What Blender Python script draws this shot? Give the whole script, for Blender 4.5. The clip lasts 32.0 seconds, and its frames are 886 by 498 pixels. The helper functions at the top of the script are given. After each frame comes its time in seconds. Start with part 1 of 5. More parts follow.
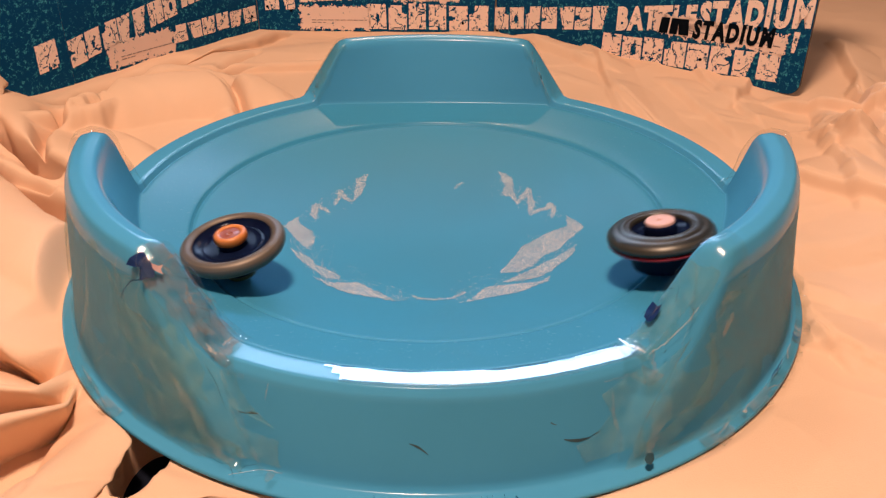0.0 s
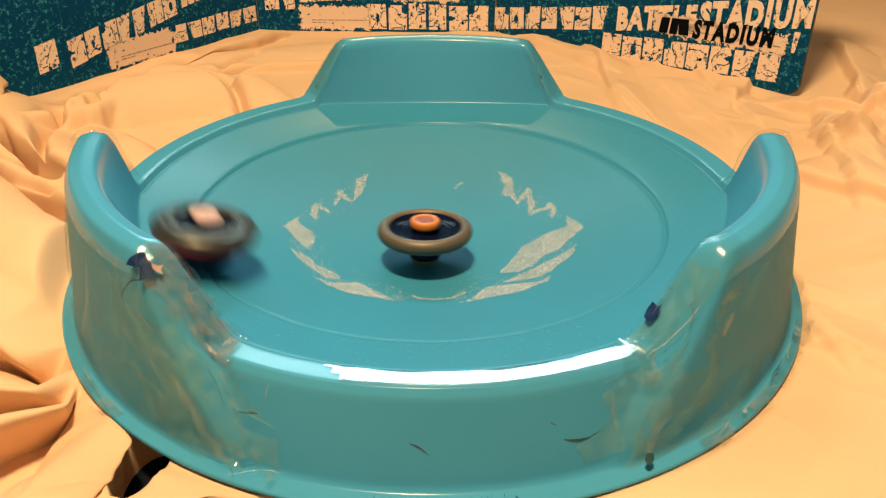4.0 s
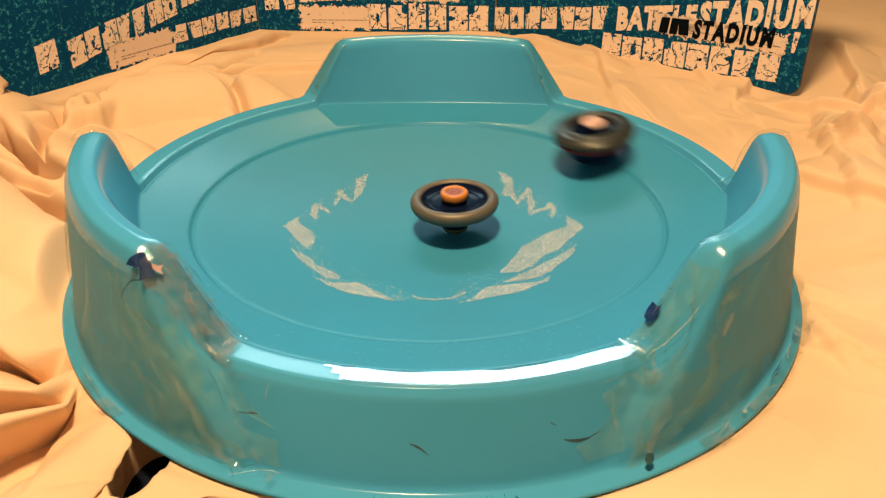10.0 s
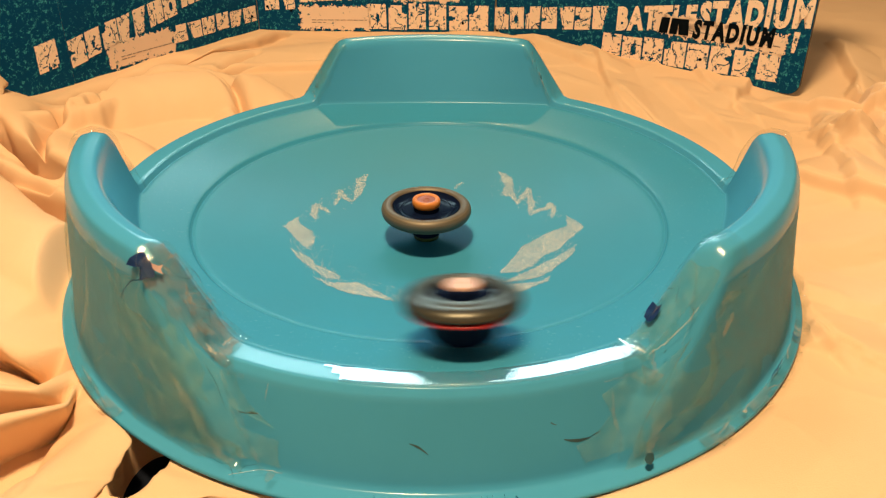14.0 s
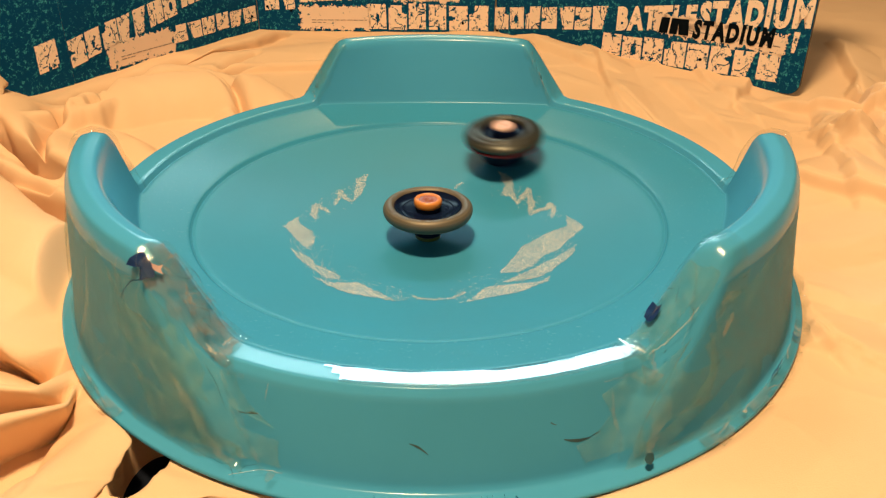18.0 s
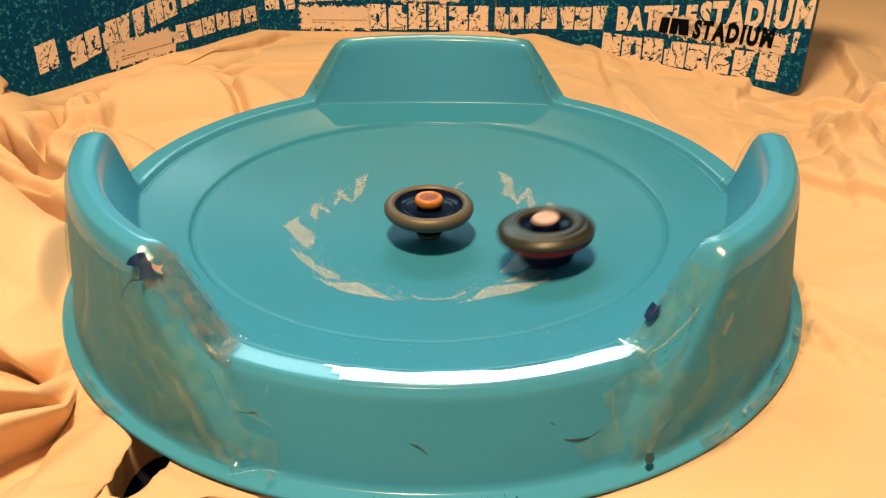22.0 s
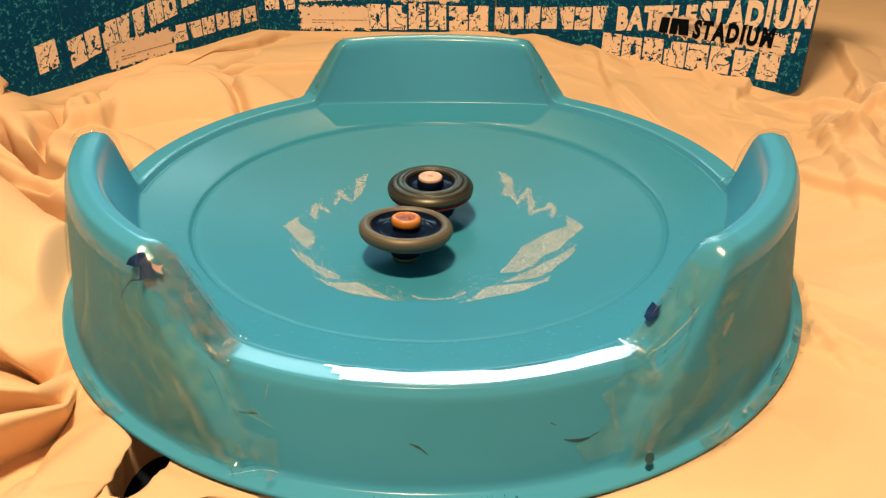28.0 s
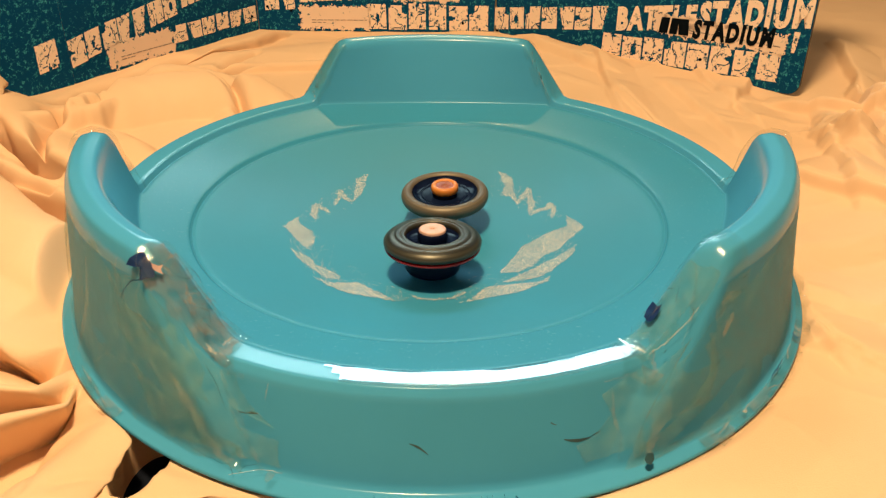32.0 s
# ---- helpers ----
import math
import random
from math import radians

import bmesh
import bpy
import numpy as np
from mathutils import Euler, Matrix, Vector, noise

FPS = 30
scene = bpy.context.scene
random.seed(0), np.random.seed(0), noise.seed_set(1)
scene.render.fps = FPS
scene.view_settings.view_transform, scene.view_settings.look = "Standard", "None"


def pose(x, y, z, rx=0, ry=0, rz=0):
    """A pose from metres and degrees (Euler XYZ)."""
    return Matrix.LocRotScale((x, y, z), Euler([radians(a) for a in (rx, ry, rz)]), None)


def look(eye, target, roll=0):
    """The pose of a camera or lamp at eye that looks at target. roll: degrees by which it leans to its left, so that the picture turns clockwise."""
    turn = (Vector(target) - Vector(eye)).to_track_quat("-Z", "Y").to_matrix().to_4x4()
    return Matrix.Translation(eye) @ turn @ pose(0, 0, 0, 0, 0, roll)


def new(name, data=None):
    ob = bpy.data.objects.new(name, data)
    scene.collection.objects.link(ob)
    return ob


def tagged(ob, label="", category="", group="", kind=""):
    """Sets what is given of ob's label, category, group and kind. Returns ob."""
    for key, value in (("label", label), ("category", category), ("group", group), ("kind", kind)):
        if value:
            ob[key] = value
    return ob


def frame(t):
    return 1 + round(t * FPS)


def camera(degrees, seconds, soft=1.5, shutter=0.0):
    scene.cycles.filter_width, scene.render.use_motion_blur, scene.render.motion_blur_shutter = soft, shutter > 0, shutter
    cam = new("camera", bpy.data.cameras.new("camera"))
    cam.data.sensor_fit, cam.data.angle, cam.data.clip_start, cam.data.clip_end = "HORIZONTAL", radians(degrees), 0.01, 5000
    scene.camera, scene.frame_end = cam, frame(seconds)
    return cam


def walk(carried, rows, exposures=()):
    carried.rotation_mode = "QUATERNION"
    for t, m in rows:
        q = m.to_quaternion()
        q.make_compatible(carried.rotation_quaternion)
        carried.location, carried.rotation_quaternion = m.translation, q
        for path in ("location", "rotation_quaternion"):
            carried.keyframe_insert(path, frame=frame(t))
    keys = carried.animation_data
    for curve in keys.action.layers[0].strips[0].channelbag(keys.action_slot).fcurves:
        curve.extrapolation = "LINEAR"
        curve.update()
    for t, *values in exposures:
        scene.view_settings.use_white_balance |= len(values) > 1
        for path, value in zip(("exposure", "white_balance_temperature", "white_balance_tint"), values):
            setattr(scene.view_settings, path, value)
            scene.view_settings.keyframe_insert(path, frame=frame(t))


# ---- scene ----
# A blue plastic arena on a rumpled bed sheet, two spinning tops in it, printed cardboard behind.
cam = camera(55.74, 32.0, soft=1.25, shutter=0.2)
HOLD = look((0.00271, -0.38638, 0.21919), (0.00753, 0.04909, -0.02645), 0.309)
walk(cam, [(0, HOLD), (32, HOLD)],
     exposures=[(0, -0.25, 5800, 27), (1.0, -0.22, 5900, 31), (1.5, -0.22, 5900, 31), (1.57, 0.0, 6850, -3), (32, 0.0, 6850, -3)])

# ---- light: a warm ceiling lamp over the bed, a dim room ----
world = bpy.data.worlds.new("room_air")
scene.world = world
world.use_nodes = True
world.node_tree.nodes["Background"].inputs[0].default_value = (1.0, 0.82, 0.62, 1)
world.node_tree.nodes["Background"].inputs[1].default_value = 0.006

# warm lamp hanging over the bed
lamp_data = bpy.data.lights.new("ceiling_light", "AREA")
lamp_data.shape, lamp_data.size, lamp_data.energy, lamp_data.color = "DISK", 0.16, 24, (1.0, 0.71, 0.44)
lamp = new("ceiling_light", lamp_data)
lamp.matrix_world = look((-0.09, -0.28, 1.20), (-0.09, -0.28, 0))
# cool light in the opening of the window opposite
sky_data = bpy.data.lights.new("window_daylight", "AREA")
sky_data.shape, sky_data.size, sky_data.size_y, sky_data.energy, sky_data.color = "RECTANGLE", 1.7, 0.50, 44.0, (0.58, 0.83, 1.0)
sky = new("window_daylight", sky_data)
sky.matrix_world = look((-0.05, 1.60, 0.99), (0.0, 0, 0.05))
# small warm lamp on the far wall
warm_data = bpy.data.lights.new("wall_light", "AREA")
warm_data.shape, warm_data.size, warm_data.energy, warm_data.color = "DISK", 0.06, 3.2, (1.0, 0.70, 0.42)
warm = new("wall_light", warm_data)
warm.matrix_world = look((-0.01, 1.52, 1.72), (0, 0, 0))


# ---- materials ----
def surface(name, base, other=None, scale=40.0, rough=(0.35, 0.5), bump=0.1, fine=400.0, metal=0.0, coat=0.0, spread=(0.35, 0.65), depth=0.001, stretch=(1, 1, 1), spec=0.5):
    """Principled surface: two colours mixed by noise, uneven gloss, fine relief."""
    m = bpy.data.materials.new(name)
    m.use_nodes = True
    t = m.node_tree
    n, l = t.nodes, t.links
    b = n["Principled BSDF"]
    co = n.new("ShaderNodeTexCoord")
    mp = n.new("ShaderNodeMapping")
    mp.inputs["Scale"].default_value = stretch
    l.new(co.outputs["Object"], mp.inputs[0])
    big = n.new("ShaderNodeTexNoise")
    big.inputs["Scale"].default_value, big.inputs["Detail"].default_value = scale, 6
    small = n.new("ShaderNodeTexNoise")
    small.inputs["Scale"].default_value, small.inputs["Detail"].default_value = fine, 3
    l.new(mp.outputs[0], big.inputs[0])
    l.new(mp.outputs[0], small.inputs[0])
    ramp = n.new("ShaderNodeMapRange")
    ramp.inputs[1].default_value, ramp.inputs[2].default_value = spread
    l.new(big.outputs[0], ramp.inputs[0])
    mix = n.new("ShaderNodeMix")
    mix.data_type = "RGBA"
    mix.inputs[6].default_value = (*base, 1)
    mix.inputs[7].default_value = (*(other or [c * 0.8 for c in base]), 1)
    l.new(ramp.outputs[0], mix.inputs[0])
    l.new(mix.outputs[2], b.inputs["Base Color"])
    rr = n.new("ShaderNodeMapRange")
    rr.inputs[3].default_value, rr.inputs[4].default_value = rough
    l.new(small.outputs[0], rr.inputs[0])
    l.new(rr.outputs[0], b.inputs["Roughness"])
    b.inputs["Metallic"].default_value, b.inputs["Coat Weight"].default_value = metal, coat
    b.inputs["Coat Roughness"].default_value, b.inputs["Specular IOR Level"].default_value = 0.08, spec
    if bump:
        bp = n.new("ShaderNodeBump")
        bp.inputs["Strength"].default_value, bp.inputs["Distance"].default_value = bump, depth
        l.new(small.outputs[0], bp.inputs["Height"])
        l.new(bp.outputs[0], b.inputs["Normal"])
    return m


def worn_print(name, ink, gone, scale, share, soft=0.04):
    """Ink that has flaked: an opaque colour broken by clear specks."""
    m = surface(name, ink, [c * 0.85 for c in ink], 90, (0.5, 0.65), 0.05, spec=0.05)
    t = m.node_tree
    n, l = t.nodes, t.links
    co = n.new("ShaderNodeTexCoord")
    tex = n.new("ShaderNodeTexNoise")
    tex.inputs["Scale"].default_value, tex.inputs["Detail"].default_value, tex.inputs["Roughness"].default_value = scale, 8, 0.75
    l.new(co.outputs["Object"], tex.inputs[0])
    cut = n.new("ShaderNodeMapRange")
    cut.inputs[1].default_value, cut.inputs[2].default_value = share, share + soft
    l.new(tex.outputs[0], cut.inputs[0])
    if gone is None:
        l.new(cut.outputs[0], n["Principled BSDF"].inputs["Alpha"])
    else:
        mix = n.new("ShaderNodeMix")
        mix.data_type = "RGBA"
        mix.inputs[6].default_value, mix.inputs[7].default_value = (*gone, 1), (*ink, 1)
        l.new(cut.outputs[0], mix.inputs[0])
        l.new(mix.outputs[2], n["Principled BSDF"].inputs["Base Color"])
    return m


PLASTIC = surface("blue_plastic", (0.066, 0.300, 0.48), (0.060, 0.275, 0.44), 14, (0.18, 0.28), 0.008, 700, spread=(0.3, 0.7), spec=0.14, coat=0.12)
PLASTIC_DULL = surface("tape_dulled_blue_plastic", (0.060, 0.285, 0.465), (0.055, 0.264, 0.425), 14, (0.34, 0.46), 0.008, 700, spread=(0.3, 0.7), spec=0.04)
PLASTIC_WORN = surface("scuffed_blue_plastic", (0.040, 0.236, 0.380), (0.044, 0.224, 0.352), 18, (0.26, 0.38), 0.012, 700, spread=(0.3, 0.7), spec=0.09)
PLASTIC_RING = surface("polished_blue_plastic", (0.040, 0.236, 0.380), (0.044, 0.224, 0.352), 18, (0.22, 0.30), 0.012, 700, spread=(0.3, 0.7), spec=0.09, coat=0.04)
SHEET = surface("cream_cotton", (0.77, 0.50, 0.31), (0.71, 0.455, 0.275), 9, (0.85, 0.95), 0.25, 1400, depth=0.0006)
CARD = worn_print("printed_card_blue", (0.003, 0.052, 0.135), (0.04, 0.26, 0.34), 330, 0.405)
CARD_CORE = surface("brown_cardboard", (0.13, 0.085, 0.05), None, 60, (0.8, 0.9), 0.2)
INK_WHITE = worn_print("flaking_white_print", (0.86, 0.66, 0.53), (0.012, 0.07, 0.13), 210, 0.395)
INK_BLACK = surface("black_print", (0.003, 0.006, 0.010), None, 90, (0.5, 0.6), 0.05, spec=0.03)
METAL = surface("worn_grey_metal", (0.165, 0.125, 0.085), (0.095, 0.075, 0.055), 50, (0.42, 0.58), 0.06, 300, metal=0.35)
METAL_DARK = surface("dark_grey_metal", (0.075, 0.066, 0.048), (0.022, 0.021, 0.017), 50, (0.3, 0.45), 0.06, 300, metal=0.5)
for metal in (METAL, METAL_DARK):
    # turned and rubbed metal: streaks run round the axis
    t = metal.node_tree
    n, l = t.nodes, t.links
    co, sep, comb, tex = n.new("ShaderNodeTexCoord"), n.new("ShaderNodeSeparateXYZ"), n.new("ShaderNodeCombineXYZ"), n.new("ShaderNodeTexNoise")
    rad = n.new("ShaderNodeVectorMath")
    rad.operation = "LENGTH"
    flat = n.new("ShaderNodeVectorMath")
    flat.operation, flat.inputs[1].default_value = "MULTIPLY", (1, 1, 0)
    l.new(co.outputs["Object"], flat.inputs[0])
    l.new(flat.outputs[0], rad.inputs[0])
    l.new(co.outputs["Object"], sep.inputs[0])
    l.new(rad.outputs["Value"], comb.inputs[0])
    l.new(sep.outputs[2], comb.inputs[1])
    l.new(comb.outputs[0], tex.inputs[0])
    tex.inputs["Scale"].default_value, tex.inputs["Detail"].default_value = 900, 4
    l.new(tex.outputs[0], [x for x in n if x.bl_idname == "ShaderNodeMapRange"][0].inputs[0])
NAVY = surface("dark_navy_plastic", (0.003, 0.005, 0.020), (0.005, 0.010, 0.030), 120, (0.12, 0.22), 0.02, spec=0.05)
ORANGE = surface("orange_plastic", (0.62, 0.21, 0.035), (0.54, 0.17, 0.03), 90, (0.3, 0.4), 0.04)
BROWN_RED = surface("red_brown_plastic", (0.30, 0.075, 0.035), (0.20, 0.05, 0.025), 120, (0.35, 0.45), 0.05)
PALE = surface("pale_pink_plastic", (0.64, 0.38, 0.30), (0.56, 0.32, 0.25), 140, (0.35, 0.5), 0.05)
RED = surface("clear_red_plastic", (0.42, 0.018, 0.022), (0.32, 0.012, 0.016), 80, (0.2, 0.3), 0.03)
OLIVE = surface("olive_yellow_plastic", (0.10, 0.09, 0.015), (0.07, 0.06, 0.01), 90, (0.3, 0.4), 0.04)
BLACK = surface("black_plastic", (0.003, 0.004, 0.022), None, 90, (0.35, 0.45), 0.04, spec=0.12)


# ---- mesh helpers ----
def finish(bm, name, material, smooth=True):
    me = bpy.data.meshes.new(name)
    bm.to_mesh(me)
    bm.free()
    me.materials.append(material)
    if smooth:
        me.polygons.foreach_set("use_smooth", [True] * len(me.polygons))
    return me


def part(name, bm, material, parent=None, label="", smooth=True):
    """Links a bmesh as one mesh object under a thing or a part."""
    ob = new(name, finish(bm, name, material, smooth))
    ob.parent = parent
    if label:
        tagged(ob, label)
    return ob


def soup(verts, faces):
    bm = bmesh.new()
    vs = [bm.verts.new(v) for v in verts]
    for f in faces:
        bm.faces.new([vs[i] for i in f])
    return bm


def lathe(profile, segs=72, wobble=None):
    """A turned body from (radius, height) points, closed on the axis where the radius is zero."""
    verts, faces, rings = [], [], []
    for r, z in profile:
        if r <= 1e-6:
            rings.append([len(verts)])
            verts.append((0, 0, z))
        else:
            rings.append(list(range(len(verts), len(verts) + segs)))
            for i in range(segs):
                a = 2 * math.pi * i / segs
                k = r * (wobble(a, r, z) if wobble else 1)
                verts.append((k * math.cos(a), k * math.sin(a), z))
    for a, b in zip(rings, rings[1:]):
        for i in range(segs):
            j = (i + 1) % segs
            if len(a) == 1 and len(b) == 1:
                continue
            if len(a) == 1:
                faces.append((a[0], b[j], b[i]))
            elif len(b) == 1:
                faces.append((a[i], a[j], b[0]))
            else:
                faces.append((a[i], a[j], b[j], b[i]))
    return soup(verts, faces)


def rounded(points, steps=4):
    """Corner-cut smoothing of an open profile."""
    for _ in range(steps):
        out = [points[0]]
        for (a, b), (c, d) in zip(points, points[1:]):
            out += [(0.75 * a + 0.25 * c, 0.75 * b + 0.25 * d), (0.25 * a + 0.75 * c, 0.25 * b + 0.75 * d)]
        points = out + [points[-1]]
    return points


# ---- the arena's shape ----
WALLS = (90.0, 210.0, 330.0)
# (radius, height) of the low rim and of the high guard wall, from the flange inwards; angles where low and high begin
LOW = [(.1830, .0002), (.1830, .0016), (.1755, .0028), (.1740, .0045), (.1632, .0348), (.1612, .0373), (.1602, .0377), (.1518, .0372), (.1503, .0365), (.1488, .0336), (.1472, .0344), (.1197, .0270), (.1184, .0251), (.1169, .0258)]
HIGH = [(.1830, .0002), (.1830, .0016), (.1782, .0028), (.1768, .0045), (.1688, .0655), (.1662, .0706), (.1605, .0722), (.1555, .0705), (.1538, .0675), (.1490, .0350), (.1472, .0344), (.1197, .0270), (.1184, .0251), (.1169, .0258)]
FROM_LOW = [39.5, 39.5, 39.5, 39.5, 32.0, 31.5, 31.0, 30.8, 30.6, 30.0, 30.0, 30.0, 30.0, 30.0]
TO_HIGH = [35.5, 35.5, 35.5, 35.5, 20.8, 20.2, 20.2, 20.6, 21.0, 29.2, 29.2, 29.2, 29.2, 29.2]
STEPS = [2, 8, 3, 34, 5, 6, 5, 3, 22, 3, 24, 3, 3]
BOTTOM = 0.007
# degrees by which each wall's crest runs further at its clockwise and its other end, and metres by which it is taller
LONGER = ((1.8, 1.8), (4.6, 0.6), (0.6, 4.6))
TALLER = (0.0, 0.0022, 0.0022)


def bowl_height(r):
    if r < LOW[-1][0]:
        return BOTTOM + (LOW[-1][1] - BOTTOM) * (r / LOW[-1][0]) ** 2
    return float(np.interp(r, [.1169, .1197, .1472, .1512], [.0258, .0270, .0344, .0376]))


def arena_grid():
    """Rows from flange to centre, columns round the arena: an array of points."""
    rows = []
    for i, k in enumerate(STEPS):
        for j in range(k):
            f = j / k
            mixed = [a[i] * (1 - f) + a[i + 1] * f for a in (FROM_LOW, TO_HIGH)]
            pl = [LOW[i][c] * (1 - f) + LOW[i + 1][c] * f for c in (0, 1)]
            ph = [HIGH[i][c] * (1 - f) + HIGH[i + 1][c] * f for c in (0, 1)]
            rows.append((*mixed, *pl, *ph, {8: f, 9: 1.0, 10: 1 - f}.get(i, 0.0)))
    for j in range(46):
        r = LOW[-1][0] * (1 - j / 45.5)
        rows.append((30.0, 29.2, r, bowl_height(r), r, bowl_height(r), 0.0))
    cols = [("h", -1 + 2 * i / 40) for i in range(41)] + [("t", i / 12) for i in range(1, 13)] + [("l", i / 44) for i in range(1, 44)] + [("b", 1 - i / 12) for i in range(0, 12)]
    grid = np.zeros((len(rows), 3 * len(cols), 3))
    for i, (al, ah, rl, zl, rh, zh, foot) in enumerate(rows):
        upper = min(max((29.2 - ah) / 8.5, 0), 1)
        for w, centre in enumerate(WALLS):
            before, after = (ah + upper * LONGER[w][k] for k in (0, 1))
            behind = ah + upper * LONGER[(w + 1) % 3][0]
            for c, (kind, u) in enumerate(cols):
                tall = upper * TALLER[w]
                if kind == "h":
                    a, k = (after if u > 0 else before) * u, 1.0
                elif kind == "t":
                    a, k = after + (al - after) * u, 1 - u
                elif kind == "l":
                    a, k = al + (120 - 2 * al) * u, 0.0
                else:
                    a, k, tall = 120 - behind - (al - behind) * u, 1 - u, upper * TALLER[(w + 1) % 3]
                r, z, ang = rl + (rh - rl) * k, zl + (zh + tall - zl) * k, radians(centre + a)
                if kind == "h":
                    # the foot of a wall runs straighter than the ring
                    inward = 0.0085 * foot * (1 - u * u)
                    r, z = r - inward, z - 0.27 * inward
                grid[i, w * len(cols) + c] = (r * math.cos(ang), r * math.sin(ang), z)
    for _ in range(2):
        grid[2:] = 0.5 * grid[2:] + 0.25 * (np.roll(grid[2:], 1, 1) + np.roll(grid[2:], -1, 1))
    for _ in range(1):
        grid[2:-1] = 0.5 * grid[2:-1] + 0.25 * (grid[1:-2] + grid[3:])
    # the moulding is a little wide of its centre at the rim
    rad = np.hypot(grid[..., 0], grid[..., 1])
    grid[..., 0] += 0.0022 * np.clip((rad - 0.128) / 0.02, 0, 1)
    return grid


GRID = arena_grid()
NC = GRID.shape[1]
FLOOR_ROW, RING_ROW = sum(STEPS[:11]) + 1, sum(STEPS[:9]) + 1


def normals_of(grid):
    du = np.roll(grid, -1, 1) - np.roll(grid, 1, 1)
    dv = np.zeros_like(grid)
    dv[1:-1] = grid[2:] - grid[:-2]
    dv[0], dv[-1] = grid[1] - grid[0], grid[-1] - grid[-2]
    n = np.cross(du, dv)
    return n / np.maximum(np.linalg.norm(n, axis=2, keepdims=True), 1e-9)


NORM = normals_of(GRID)


def shell_piece(r0, r1, cols, thick=0.0016):
    """Rows r0..r1 and the given columns of the moulding, with an underside."""
    wrap = len(cols) == NC
    h, w = r1 - r0 + 1, len(cols)
    top = GRID[r0:r1 + 1][:, cols]
    under = top - NORM[r0:r1 + 1][:, cols] * thick
    under[..., 2] = np.maximum(under[..., 2], 0.0)
    verts = [tuple(v) for v in top.reshape(-1, 3)] + [tuple(v) for v in under.reshape(-1, 3)]
    faces, n = [], h * w
    for i in range(h - 1):
        for j in range(w if wrap else w - 1):
            k = (j + 1) % w
            a, b, c, d = i * w + j, i * w + k, (i + 1) * w + k, (i + 1) * w + j
            faces.append((a, b, c, d))
            faces.append((n + d, n + c, n + b, n + a))
    return verts, faces


def shell_part(name, r0, r1, cols, parent, label="", material=PLASTIC):
    verts, faces = shell_piece(r0, r1, cols)
    me = bpy.data.meshes.new(name)
    if r1 == GRID.shape[0] - 1:
        # close the middle of the bowl above and below
        half, k = len(verts) // 2, len(cols)
        faces += [tuple(range(half - k, half)), tuple(range(2 * half - 1, 2 * half - k - 1, -1))]
    me.from_pydata(verts, [], faces)
    me.materials.append(material)
    me.polygons.foreach_set("use_smooth", [True] * len(me.polygons))
    if name in ("guard_wall", "low_rim"):
        # the outer face is dulled by old tape
        me.materials.append(PLASTIC_DULL)
        side = 2 * (len(cols) - 1)
        me.polygons.foreach_set("material_index", [1 if 9 < i // side < 45 else 0 for i in range(len(me.polygons))])
    nn = NORM[r0:r1 + 1][:, cols].reshape(-1, 3)
    me.normals_split_custom_set_from_vertices([tuple(v) for v in nn] + [tuple(-v) for v in nn])
    ob = new(name, me)
    ob.parent = parent
    if label:
        tagged(ob, label)
    return ob


arena = tagged(new("toy_arena"), "glossy sky-blue moulded plastic spinning-top arena with three guard walls", "toy arena")
shell_part("bowl_floor", FLOOR_ROW, GRID.shape[0] - 1, list(range(NC)), arena, "shallow round bowl with worn silver markings", PLASTIC_WORN)
shell_part("floor_ring", RING_ROW, FLOOR_ROW, list(range(NC)), arena, "", PLASTIC_RING)
PER = NC // 3
for w in range(3):
    # each guard wall runs to the middle of its sloping ends and a little past them
    shell_part("guard_wall", 0, RING_ROW, [(w * PER + c) % NC for c in range(-16, 41 + 17)], arena, "raised guard wall with sloping ends")
    shell_part("low_rim", 0, RING_ROW, [(w * PER + c) % NC for c in range(41 + 16, PER - 15)], arena)


# ---- bed sheet, bed and room ----
def fold(x, y, x0, y0, x1, y1, width, height, power=1.6):
    """A fold along a line from (x0, y0) to (x1, y1), with a crest and soft ends."""
    dx, dy = x1 - x0, y1 - y0
    length = math.hypot(dx, dy)
    t = ((x - x0) * dx + (y - y0) * dy) / (length * length)
    side = ((x - x0) * dy - (y - y0) * dx) / length
    side = side + 0.25 * width * np.sin(t * 5.0 + 40 * x0)
    over = np.maximum(np.maximum(-t, t - 1), 0) * length
    d = np.sqrt(side * side + (over * 0.8) ** 2 + (0.15 * width) ** 2)
    return height * np.exp(-(d / (1.2 * width)) ** power)


def roll(x, y, x0, y0, x1, y1, height, near, far, power, bow, lean):
    """A rounded fold along a line: its height, and how far it hangs over to its right side."""
    dx, dy = x1 - x0, y1 - y0
    length = math.hypot(dx, dy)
    t = ((x - x0) * dx + (y - y0) * dy) / (length * length)
    s = ((x - x0) * dy - (y - y0) * dx) / length
    s = s - bow * 4 * t * (1 - t) + 0.0012 * np.sin(t * 7.0 + 37 * x0) + 0.0005 * np.sin(t * 19.0 + 80 * y0)
    over = np.maximum(np.maximum(-t, t - 1), 0) * length
    d = np.hypot(np.where(s > 0, s / near, s / far), over / (5 * min(near, far)))
    h = height * (1 - d ** power)
    h = np.where(h < 0, h * 1.6, h)
    return h, lean * np.maximum(h, 0) * dy / length, -lean * np.maximum(h, 0) * dx / length


